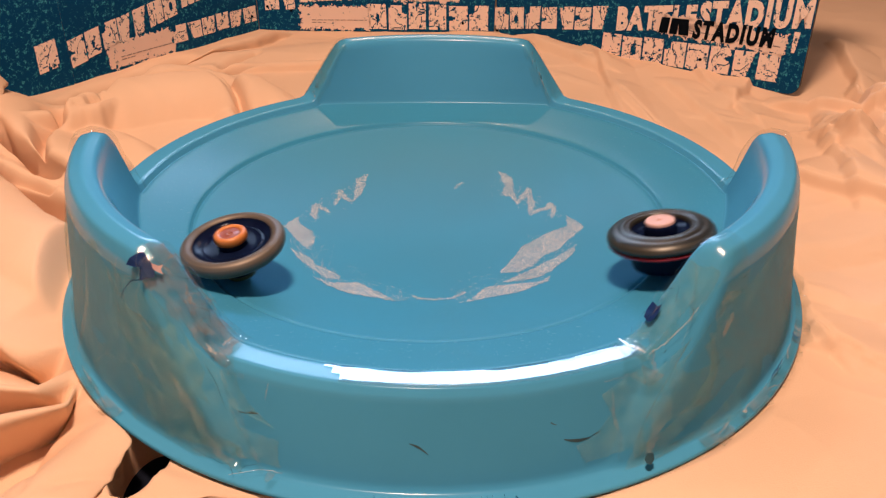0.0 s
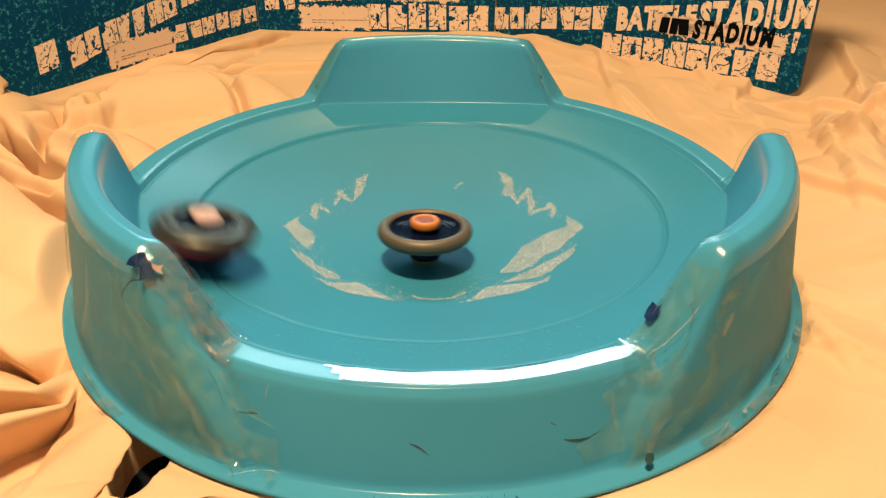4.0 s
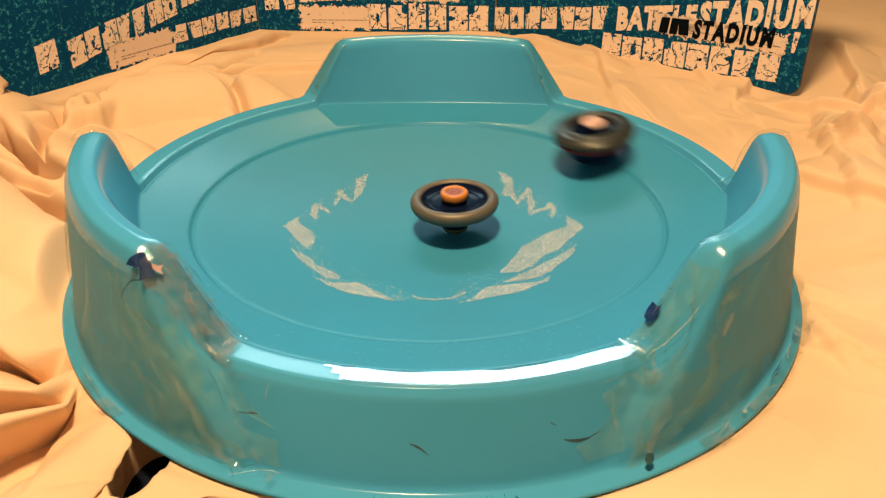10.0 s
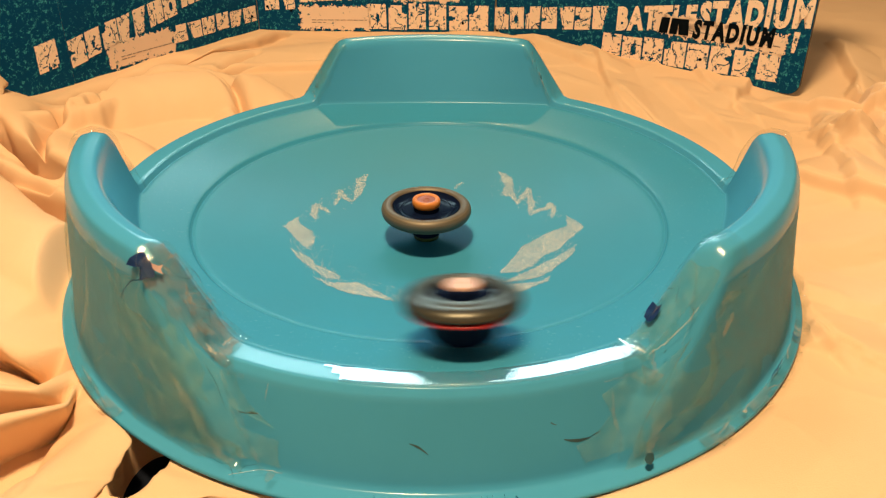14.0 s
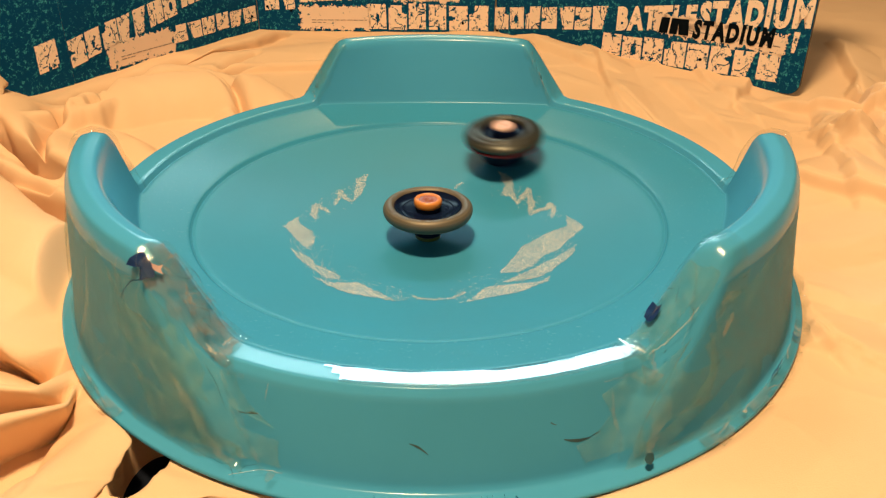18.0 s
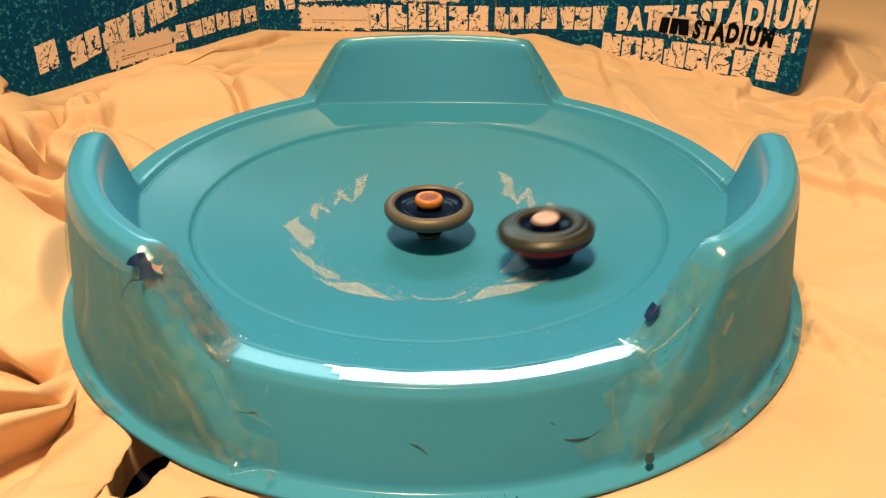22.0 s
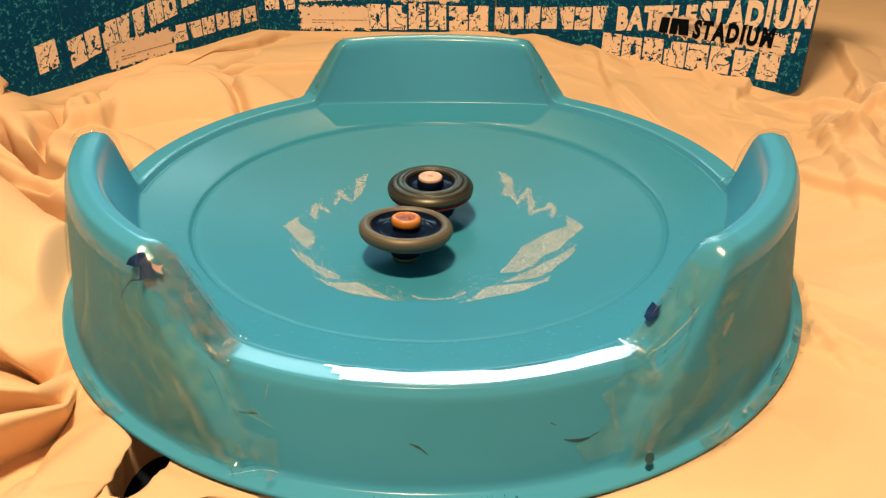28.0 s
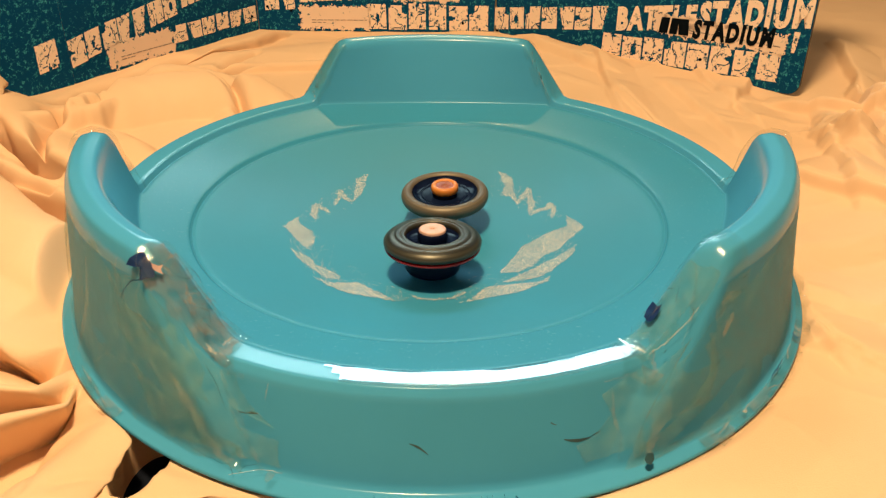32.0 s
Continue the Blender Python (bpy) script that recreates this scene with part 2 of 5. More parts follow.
def pleat(x, y, x0, y0, x1, y1, top0, top1, near0, near1, far0, far1, power, lean=0.75, sink=0.020):
    """A full rounded pleat that narrows along its line, stands on cloth sunk by sink and hangs over to its right side."""
    dx, dy = x1 - x0, y1 - y0
    length = math.hypot(dx, dy)
    t = ((x - x0) * dx + (y - y0) * dy) / (length * length)
    s = ((x - x0) * dy - (y - y0) * dx) / length + 0.0010 * np.sin(t * 6.0 + 37 * x0)
    over = np.maximum(np.maximum(-t, t - 1), 0) * length
    t = np.clip(t, 0, 1)
    near, far = near0 + (near1 - near0) * t, far0 + (far1 - far0) * t
    d = np.hypot(np.where(s > 0, s / near, s / far), over / np.minimum(near, far))
    h = (top0 + (top1 - top0) * t + sink) * np.sqrt(np.clip(1 - d ** power, 0, 1)) - sink
    return h, lean * (h + sink) * dy / length, -lean * (h + sink) * dx / length


ROLLS_FAR = [
    (-0.2930, 0.1851, -0.1996, 0.0786, 0.0220, 0.0170, 0.0260, 2.0, 0.0020, 0.7),
    (-0.2820, 0.1351, -0.2064, 0.0679, 0.0120, 0.0070, 0.0120, 1.8, -0.0010, 0.6),
    (-0.2673, 0.1043, -0.1982, 0.0475, 0.0130, 0.0120, 0.0100, 1.8, 0.0020, 0.6),
    (-0.2332, 0.0255, -0.1760, -0.0193, 0.0170, 0.0460, 0.0260, 2.0, 0.0030, 0.3),
    (-0.2533, 0.1635, -0.2355, 0.1720, 0.0210, 0.0130, 0.0090, 2.2, 0.0020, 0.1),
]
ROLLS_BEHIND = [
    (-0.2465, 0.1730, -0.2412, 0.1846, 0.0250, 0.0100, 0.0080, 2.2, 0.0000, 0.0),
    (-0.2602, 0.1748, -0.1932, 0.1316, 0.0090, 0.0260, 0.0120, 1.7, -0.0040, 0.1),
    (-0.2277, 0.2171, -0.1664, 0.2397, 0.0240, 0.0440, 0.0120, 2.4, -0.0050, 0.1),
    (-0.2192, 0.2878, -0.1735, 0.2761, 0.0130, 0.0260, 0.0080, 2.0, -0.0030, 0.4),
    (-0.1764, 0.2790, -0.1312, 0.1872, 0.0085, 0.0200, 0.0070, 1.8, 0.0020, 0.3),
    (-0.2026, 0.3296, -0.1647, 0.3877, 0.0120, 0.0100, 0.0130, 1.9, 0.0000, 0.6),
    (-0.1733, 0.3068, -0.0981, 0.3138, 0.0080, 0.0090, 0.0160, 1.8, 0.0010, 0.4),
    (-0.3126, 0.1864, -0.2444, 0.1217, 0.0130, 0.0080, 0.0200, 1.9, 0.0010, 0.9),
    (-0.2898, 0.1283, -0.2185, 0.0695, 0.0110, 0.0075, 0.0140, 1.9, 0.0010, 0.9),
    (-0.2669, 0.1809, -0.2284, 0.1006, 0.0120, 0.0100, 0.0060, 1.8, 0.0000, 0.4),
]
# pleats drawn together under the flange: ends of the crest, its height, half widths on both sides at both ends, squareness
PLEATS = [
    (-0.1841, -0.1338, -0.1473, -0.1105, 0.01, 0.003, 0.012, 0.0035, 0.011, 0.004, 2.2),
    (-0.1986, -0.1044, -0.1496, -0.1018, 0.01, 0.005, 0.008, 0.006, 0.0075, 0.005, 2.0),
    (-0.2010, -0.0897, -0.1667, -0.0959, 0.0, -0.006, 0.01, 0.006, 0.012, 0.006, 1.8),
    (-0.2336, -0.0340, -0.1662, -0.0750, 0.015, 0.006, 0.018, 0.012, 0.018, 0.016, 2.0),
    (-0.2600, 0.0319, -0.1994, 0.0090, 0.016, 0.008, 0.022, 0.015, 0.03, 0.026, 2.0),
    (-0.1506, -0.1735, -0.1328, -0.1238, 0.007, 0.001, 0.034, 0.024, 0.015, 0.01, 2.6),
    (-0.1080, -0.1689, -0.0650, -0.1701, 0.001, 0.0, 0.016, 0.016, 0.011, 0.009, 2.0, 0.25),
]
CREASES_BESIDE = [
    (0.3730, 0.3733, 0.3453, 0.2660, 0.0087, 0.0061, 0.0304, 1.2, -0.0030, 0.15),
    (0.3342, 0.2413, 0.3302, 0.2001, 0.0087, 0.0073, 0.0266, 1.1, 0.0010, 0.15),
    (0.2741, 0.2139, 0.3286, 0.1893, 0.0080, 0.0049, 0.0342, 1.2, 0.0020, 0.15),
    (0.2837, 0.1767, 0.2821, 0.1271, 0.0087, 0.0097, 0.0304, 1.1, 0.0010, 0.15),
    (0.2675, 0.1546, 0.2804, 0.1279, 0.0058, 0.0043, 0.0200, 1.1, 0.0000, 0.15),
    (0.2786, 0.1298, 0.3091, 0.1242, 0.0058, 0.0043, 0.0200, 1.1, 0.0000, 0.15),
    (0.2714, 0.1396, 0.2619, 0.0833, 0.0073, 0.0085, 0.0342, 1.2, -0.0010, 0.15),
]
CREASES_NEAR = [
    (0.3228, 0.1894, 0.3160, 0.1411, 0.0087, 0.0085, 0.0342, 1.2, 0.0010, 0.15),
    (0.2304, 0.0904, 0.2722, 0.0404, 0.0073, 0.0036, 0.0570, 1.2, -0.0020, 0.15),
    (0.1773, -0.0584, 0.1795, -0.0888, 0.0039, 0.0049, 0.0304, 1.1, 0.0010, 0.15),
    (0.1794, -0.0867, 0.1959, -0.1042, 0.0034, 0.0049, 0.0342, 1.1, -0.0020, 0.15),
    (0.2034, 0.0013, 0.2608, 0.0261, 0.0044, 0.0194, 0.0304, 1.3, 0.0020, 0.15),
    (0.1879, -0.0397, 0.2217, -0.0557, 0.0034, 0.0121, 0.0304, 1.3, 0.0020, 0.15),
    (0.1115, -0.1749, 0.1729, -0.1542, 0.0044, 0.0243, 0.0418, 1.5, 0.0030, 0.15),
]
CREASES_BEHIND = [
    (0.2349, 0.2333, 0.2719, 0.3044, 0.0044, 0.0049, 0.0200, 1.2, 0.0010, 0.15),
    (0.1433, 0.3674, 0.1425, 0.2025, 0.0039, 0.0049, 0.0266, 1.1, -0.0020, 0.15),
    (0.1523, 0.2474, 0.1696, 0.1496, 0.0039, 0.0061, 0.0266, 1.2, 0.0020, 0.15),
    (0.1955, 0.2615, 0.2128, 0.1710, 0.0034, 0.0061, 0.0304, 1.2, -0.0020, 0.15),
    (0.2239, 0.3071, 0.2375, 0.1968, 0.0036, 0.0049, 0.0266, 1.2, 0.0020, 0.15),
    (0.0964, 0.3909, 0.1379, 0.3218, 0.0056, 0.0073, 0.0342, 1.4, 0.0010, 0.15),
    (0.2004, 0.0716, 0.1825, 0.0241, 0.0029, 0.0036, 0.0200, 1.2, 0.0000, 0.15),
]

GROOVES_FAR = [
    (-0.2577, 0.2629, -0.2143, 0.3310, 0.0060, -0.0400),
    (-0.2998, 0.1616, -0.2193, 0.0774, 0.0024, -0.0220),
    (-0.2730, 0.1985, -0.2254, 0.0986, 0.0024, -0.0220),
    (-0.2745, 0.1029, -0.2023, 0.0300, 0.0022, -0.0160),
    (-0.2428, 0.1937, -0.2390, 0.2308, 0.0032, -0.0240),
    (-0.2625, 0.1701, -0.2480, 0.1888, 0.0020, -0.0100),
]
GROOVES_NEAR = [
    (-0.1747, 0.3012, -0.1032, 0.3278, 0.0024, -0.0140),
    (0.2770, 0.2194, 0.3323, 0.1947, 0.0013, -0.0022),
    (0.2684, 0.1583, 0.2811, 0.1305, 0.0012, -0.0022),
    (0.2804, 0.1315, 0.3112, 0.1259, 0.0012, -0.0022),
    (0.2734, 0.1457, 0.2648, 0.0924, 0.0013, -0.0022),
]
GROOVES_BESIDE = [
    (-0.2814, 0.2218, -0.2723, 0.2508, 0.0030, -0.0200),
    (-0.2723, 0.2508, -0.2549, 0.2648, 0.0030, -0.0220),
    (-0.2549, 0.2648, -0.2455, 0.2958, 0.0026, -0.0160),
    (-0.2315, 0.2621, -0.1986, 0.2737, 0.0040, -0.0060),
    (-0.1986, 0.2737, -0.1618, 0.2514, 0.0040, -0.0080),
    (-0.1603, 0.2487, -0.1317, 0.1922, 0.0040, -0.0090),
    (-0.1769, 0.3103, -0.1552, 0.3401, 0.0030, -0.0100),
    (-0.2605, 0.2182, -0.2539, 0.2620, 0.0035, -0.0300),
    (-0.1470, -0.1662, -0.1147, -0.1555, 0.0030, -0.0022),
    (-0.3042, 0.1658, -0.2428, 0.1098, 0.0024, -0.0140),
    (-0.2823, 0.1097, -0.2133, 0.0562, 0.0022, -0.0120),
    (-0.2386, 0.2706, -0.1618, 0.2514, 0.0020, -0.0050),
    (-0.1612, 0.2487, -0.1337, 0.1981, 0.0022, -0.0060),
    (0.2325, 0.0958, 0.2749, 0.0452, 0.0013, -0.0024),
    (0.3377, 0.2521, 0.3343, 0.2116, 0.0013, -0.0022),
    (0.1773, -0.0571, 0.1798, -0.0871, 0.0012, -0.0018),
    (0.1796, -0.0863, 0.1963, -0.1037, 0.0012, -0.0016),
    (0.1423, 0.3689, 0.1420, 0.2057, 0.0012, -0.0016),
    (0.1515, 0.2490, 0.1691, 0.1514, 0.0012, -0.0016),
    (-0.1891, 0.2690, -0.1323, 0.1965, 0.0020, -0.0040),
]


def blurred(a, times):
    """Softens a field of values over its neighbours."""
    for _ in range(times):
        b = np.pad(a, 1, mode="edge")
        a = (b[:-2, 1:-1] + b[2:, 1:-1] + b[1:-1, :-2] + b[1:-1, 2:] + 2 * b[1:-1, 1:-1]) / 6
    return a


def sheet_shape(x, y):
    """Height of the cloth over the bed and its sideways hang."""
    rng = random.Random(31)
    z = np.zeros_like(x)
    # the cloth sinks between the folds at the near corner
    z = z - 0.020 * np.clip((-.135 - x) / .02, 0, 1) * np.clip((.02 - y) / .03, 0, 1) * np.clip((np.hypot(x, y) - .180) / .012, 0, 1) * np.clip((x + .36) / .06, 0, 1) * np.clip((y + .30) / .06, 0, 1)
    # a tall rumple at the far corner, a rise behind the arena
    z = z + fold(x, y, -.41, .085, -.325, .180, .020, .066, 1.8)
    z = z + fold(x, y, -.205, .330, -.040, .375, .022, .008, 2.0)
    ox, oy = np.zeros_like(x), np.zeros_like(x)
    for row in ROLLS_FAR + ROLLS_BEHIND:
        h, hx, hy = roll(x, y, *row)
        top = h > z
        z, ox, oy = np.where(top, h, z), np.where(top, hx, ox), np.where(top, hy, oy)
    for row in PLEATS:
        h, hx, hy = pleat(x, y, *row)
        top = h > z
        z, ox, oy = np.where(top, h, z), np.where(top, hx, ox), np.where(top, hy, oy)
    ox, oy = blurred(ox, 3), blurred(oy, 3)
    small = [(*row[:4], 1.35 * row[4], *row[5:]) for row in CREASES_BESIDE + CREASES_NEAR + CREASES_BEHIND]
    # faint wrinkles all over the flatter cloth
    for _ in range(70):
        cx, cy, a, ln = rng.uniform(-.12, .46), rng.uniform(-.20, .48), rng.gauss(-.5, .7), rng.uniform(.012, .05)
        if math.hypot(cx, cy) < .17:
            continue
        small.append((cx, cy, cx + ln * math.cos(a), cy + ln * math.sin(a), rng.uniform(.0005, .0016), rng.uniform(.003, .006), rng.uniform(.006, .014), 1.2, rng.uniform(-.003, .003), 0.2))
    for row in small:
        h, hx, hy = roll(x, y, *row)
        z, ox, oy = z + np.maximum(h, 0), ox + hx, oy + hy
    z = blurred(z, 1)
    # the cloth is drawn down under the flange at the near corner
    z = z - 0.12 * np.exp(-(((x + .1065) / .0100) ** 2 + ((y + .1500) / .0190) ** 2) ** 6) - 0.030 * np.exp(-(((x + .052) / .036) ** 2 + ((y + .1785) / .0045) ** 2) ** 2)
    # tight creases where the folds meet
    for x0, y0, x1, y1, width, deep in GROOVES_FAR + GROOVES_NEAR + GROOVES_BESIDE:
        z = z + fold(x, y, x0, y0, x1, y1, width, deep, 1.5)
    # stitched seam at the near corner
    z = z + fold(x, y, -0.1577, -0.1701, -0.1510, -0.1209, .0011, -.0016, 1.5)
    return z, ox, oy


def bed_sheet():
    axis = np.concatenate([np.linspace(-1.0, -0.46, 28), np.linspace(-0.455, 0.455, 760), np.linspace(0.46, 1.0, 28)])
    ay = np.concatenate([np.linspace(-0.9, -0.26, 30), np.linspace(-0.255, 0.55, 670), np.linspace(0.56, 1.15, 28)])
    x, y = np.meshgrid(axis, ay)
    z, ox, oy = sheet_shape(x, y)
    h, w = x.shape
    for i in range(h):
        for j in range(w):
            p = Vector((x[i, j] * 7, y[i, j] * 7, 0))
            z[i, j] += 0.005 * noise.noise(p) + 0.0012 * (1 - abs(noise.noise(p * 2.1 + Vector((3, 1, 0))))) ** 4
    r = np.hypot(x, y)
    flat = np.clip((r - 0.182) / 0.008, 0, 1)
    flat = flat * flat * (3 - 2 * flat)
    z = np.where(z > 0, z * flat, z * np.clip((r - .140) / .010, 0, 1)) - 0.0015 * (1 - flat)
    verts = np.stack([x + ox * flat, y + oy * flat, z], -1).reshape(-1, 3)
    faces = [(i * w + j, i * w + j + 1, (i + 1) * w + j + 1, (i + 1) * w + j) for i in range(h - 1) for j in range(w - 1)]
    me = bpy.data.meshes.new("bed_sheet")
    me.from_pydata([tuple(v) for v in verts], [], faces)
    me.materials.append(SHEET)
    me.polygons.foreach_set("use_smooth", [True] * len(me.polygons))
    return tagged(new("bed_sheet", me), "rumpled cream cotton bed sheet spread over the bed", "bed sheet")


bed_sheet()


def box(x0, y0, z0, x1, y1, z1, bevel=0.0):
    bm = bmesh.new()
    bmesh.ops.create_cube(bm, size=1)
    for v in bm.verts:
        v.co = Vector((x0 + (v.co.x + 0.5) * (x1 - x0), y0 + (v.co.y + 0.5) * (y1 - y0), z0 + (v.co.z + 0.5) * (z1 - z0)))
    if bevel:
        bmesh.ops.bevel(bm, geom=list(bm.edges), offset=bevel, segments=3, affect="EDGES")
    return bm


# paler paint for the unseen south wall, to bounce light onto the arena's front
BOUNCE_PAINT = surface("bounce_wall_paint", (0.40, 0.37, 0.33), (0.37, 0.34, 0.30), 3, (0.8, 0.9), 0.1, 200)
WALL_PAINT = surface("warm_wall_paint", (0.26, 0.21, 0.16), (0.23, 0.19, 0.145), 3, (0.8, 0.9), 0.1, 200)
FLOOR_WOOD = surface("brown_floor_boards", (0.20, 0.11, 0.055), (0.13, 0.07, 0.035), 6, (0.4, 0.55), 0.1, stretch=(1, 8, 1))
CEILING_PAINT = surface("ceiling_paint", (0.62, 0.57, 0.50), None, 3, (0.85, 0.95), 0.1, 200)
# near-black cover: the shade deep in the sheet's gaps is put into its colour
GAP_SHADE = surface("shade_dark_cloth", (0.006, 0.008, 0.016), (0.010, 0.013, 0.022), 60, (0.9, 0.98), 0.2, 900, spec=0.1)
tagged(part("mattress", box(-1.0, -0.9, -0.40, 1.0, 1.15, -0.022, 0.02), GAP_SHADE), "bed mattress under the sheet, coloured near black as the shade in its gaps", "mattress")
def joined(*boms):
    out = bmesh.new()
    for b in boms:
        me = bpy.data.meshes.new("piece")
        b.to_mesh(me)
        b.free()
        out.from_mesh(me)
        bpy.data.meshes.remove(me)
    return out


# the north wall has a window opposite
WX0, WX1, WZ0, WZ1, WY = -0.93, 0.83, 0.70, 1.28, 1.62
tagged(part("wall_north", joined(box(-1.9, WY, -0.55, WX0, WY + .1, 1.85), box(WX1, WY, -0.55, 1.9, WY + .1, 1.85), box(WX0, WY, -0.55, WX1, WY + .1, WZ0), box(WX0, WY, WZ1, WX1, WY + .1, 1.85)), WALL_PAINT, smooth=False), "plain warm painted wall with a window opening", kind="structure")
window = tagged(new("window_1"), "small white framed window letting in cool daylight", kind="structure")
for nm, b in (("frame_rail", (WX0, WY + .02, WZ0, WX1, WY + .07, WZ0 + .03)), ("frame_rail", (WX0, WY + .02, WZ1 - .03, WX1, WY + .07, WZ1)), ("frame_stile", (WX0, WY + .02, WZ0 + .03, WX0 + .03, WY + .07, WZ1 - .03)), ("frame_stile", (WX1 - .03, WY + .02, WZ0 + .03, WX1, WY + .07, WZ1 - .03))):
    part(nm, box(*b, 0.004), CEILING_PAINT, window)
# south wall is out of view and paler, as a reflector for the arena's front
for nm, b in (("wall_south", (-1.9, -1.5, -0.55, 1.9, -1.4, 1.85)), ("wall_west", (-2.0, -2.0, -0.55, -1.9, WY + .1, 1.85)), ("wall_east", (1.9, -2.0, -0.55, 2.0, WY + .1, 1.85))):
    tagged(part(nm, box(*b), BOUNCE_PAINT if nm == "wall_south" else WALL_PAINT, smooth=False), "plain warm painted wall", kind="structure")
tagged(part("floor", box(-2.0, -2.0, -0.65, 2.0, 1.72, -0.55), FLOOR_WOOD, smooth=False), "brown boarded floor", kind="structure")
tagged(part("ceiling", box(-2.0, -2.0, 1.85, 2.0, 1.72, 1.95), CEILING_PAINT, smooth=False), "plain ceiling", kind="structure")


# added out of view: blocks window light from the sheet behind the cards
tagged(part("blocker_wall", box(-1.0, 0.62, -0.55, 1.0, 0.68, 0.38, 0.01), WALL_PAINT), "plain unseen low wall added to keep window light off the far sheet", kind="structure")


# ---- printed card panels behind the arena ----
def card_panel(x0, y0, x1, y1, height, label, rad=0.002):
    """A standing sheet of printed card from (x0, y0) to (x1, y1); local x runs along it, z up."""
    length = math.hypot(x1 - x0, y1 - y0)
    pts = []
    for cx, cz, a0 in ((length - rad, rad, -90), (length - rad, height - rad, 0), (rad, height - rad, 90), (rad, rad, 180)):
        pts += [(cx + rad * math.cos(radians(a0 + k * 15)), cz + rad * math.sin(radians(a0 + k * 15))) for k in range(7)]
    n = len(pts)

    def slab(y0, y1, inset):
        ring = [(length / 2 + (x - length / 2) * (1 - inset / length), height / 2 + (z - height / 2) * (1 - inset / height)) for x, z in pts]
        return soup([(x, y0, z) for x, z in ring] + [(x, y1, z) for x, z in ring], [tuple(range(n)), tuple(range(2 * n - 1, n - 1, -1))] + [(i, n + i, n + (i + 1) % n, (i + 1) % n) for i in range(n)])

    ob = part("card_panel", slab(-0.0009, 0.0012, 0), CARD_CORE, smooth=False)
    part("printed_face", slab(-0.0012, -0.0010, 0.0006), CARD, ob, "dark blue speckled print", smooth=False)
    ob.matrix_world = Matrix.Translation((x0, y0, 0)) @ Matrix.Rotation(math.atan2(y1 - y0, x1 - x0), 4, "Z")
    return tagged(ob, label, "cardboard panel", "printed packaging panels")


# unseen upper part is made tall to shade the far bowl from the window
CARD_HEIGHT = 0.31
panel_a = card_panel(-.345, .205, -.2896, .2742, CARD_HEIGHT, "dark blue speckled cardboard flap standing on the sheet")
panel_b = card_panel(-.290, .2740, -.171, .4400, CARD_HEIGHT, "dark blue cardboard panel with worn pale block print")
panel_c = card_panel(-.170, .4410, .061, .4365, CARD_HEIGHT, "dark blue cardboard panel with pale block print and patch")
panel_d = card_panel(.063, .4355, .290, .2480, CARD_HEIGHT, "dark blue cardboard panel with black lettering on worn print", 0.010)


# ---- spinning tops (origin at the tip, axis upright) ----
def mm(points):
    return [(r / 1000, z / 1000) for r, z in points]


def yellow_top():
    top = tagged(new("spinning_top"), "spinning top with grey metal ring, navy dish and orange cap", "spinning top", "battling tops")
    part("metal_ring", lathe(rounded(mm([(16.5, 15.5), (16.8, 18.5), (17.8, 20.9), (20.3, 21.5), (22.7, 20.1), (23.3, 17.4), (22.0, 14.5), (18.0, 13.1), (7.0, 12.0)]), 3)), METAL, top, "dull brown-grey metal ring")
    part("dish", lathe(rounded(mm([(17.4, 20.2), (16.4, 18.9), (13.5, 18.0), (12.8, 18.4), (11.8, 17.9), (6, 17.7), (0, 17.7)]), 2)), NAVY, top, "dark navy dish inside the ring")
    cap = part("cap", lathe(rounded(mm([(4.0, 19.6), (6.6, 19.9), (7.2, 20.8), (7.3, 22.6), (6.9, 23.8), (5.9, 24.3), (4.9, 24.0), (4.6, 23.5)]), 2)), ORANGE, top, "glossy orange cap")
    part("cap_recess", lathe(mm([(4.7, 23.6), (2.0, 23.2), (1.7, 23.6), (0.9, 23.6), (0.8, 22.4), (0, 22.4)])), BROWN_RED, cap, "red-brown recessed cap centre")
    part("cap_neck", lathe(mm([(6.6, 17.4), (6.4, 18.5), (6.2, 20.2), (0, 20.2)])), NAVY, cap)
    part("stem", lathe(rounded(mm([(9.0, 12.2), (7.4, 11.4), (5.0, 10.6), (4.4, 9.8), (4.4, 8.4), (6.8, 8.0), (7.6, 7.2), (7.6, 5.0), (7.0, 4.2), (0, 4.2)]), 1)), BLACK, top, "black stem with a knurled knob")
    disc = part("tip_disc", perforated_disc(0.0066, 0.0015, 0.0042), OLIVE, top, "olive-yellow disc pierced by four holes")
    disc.location.z = 0.0022
    part("tip", lathe(mm([(0, 0), (1.2, 0.2), (1.9, 1.2), (2.2, 3.4), (0, 3.4)])), OLIVE, top)
    return top


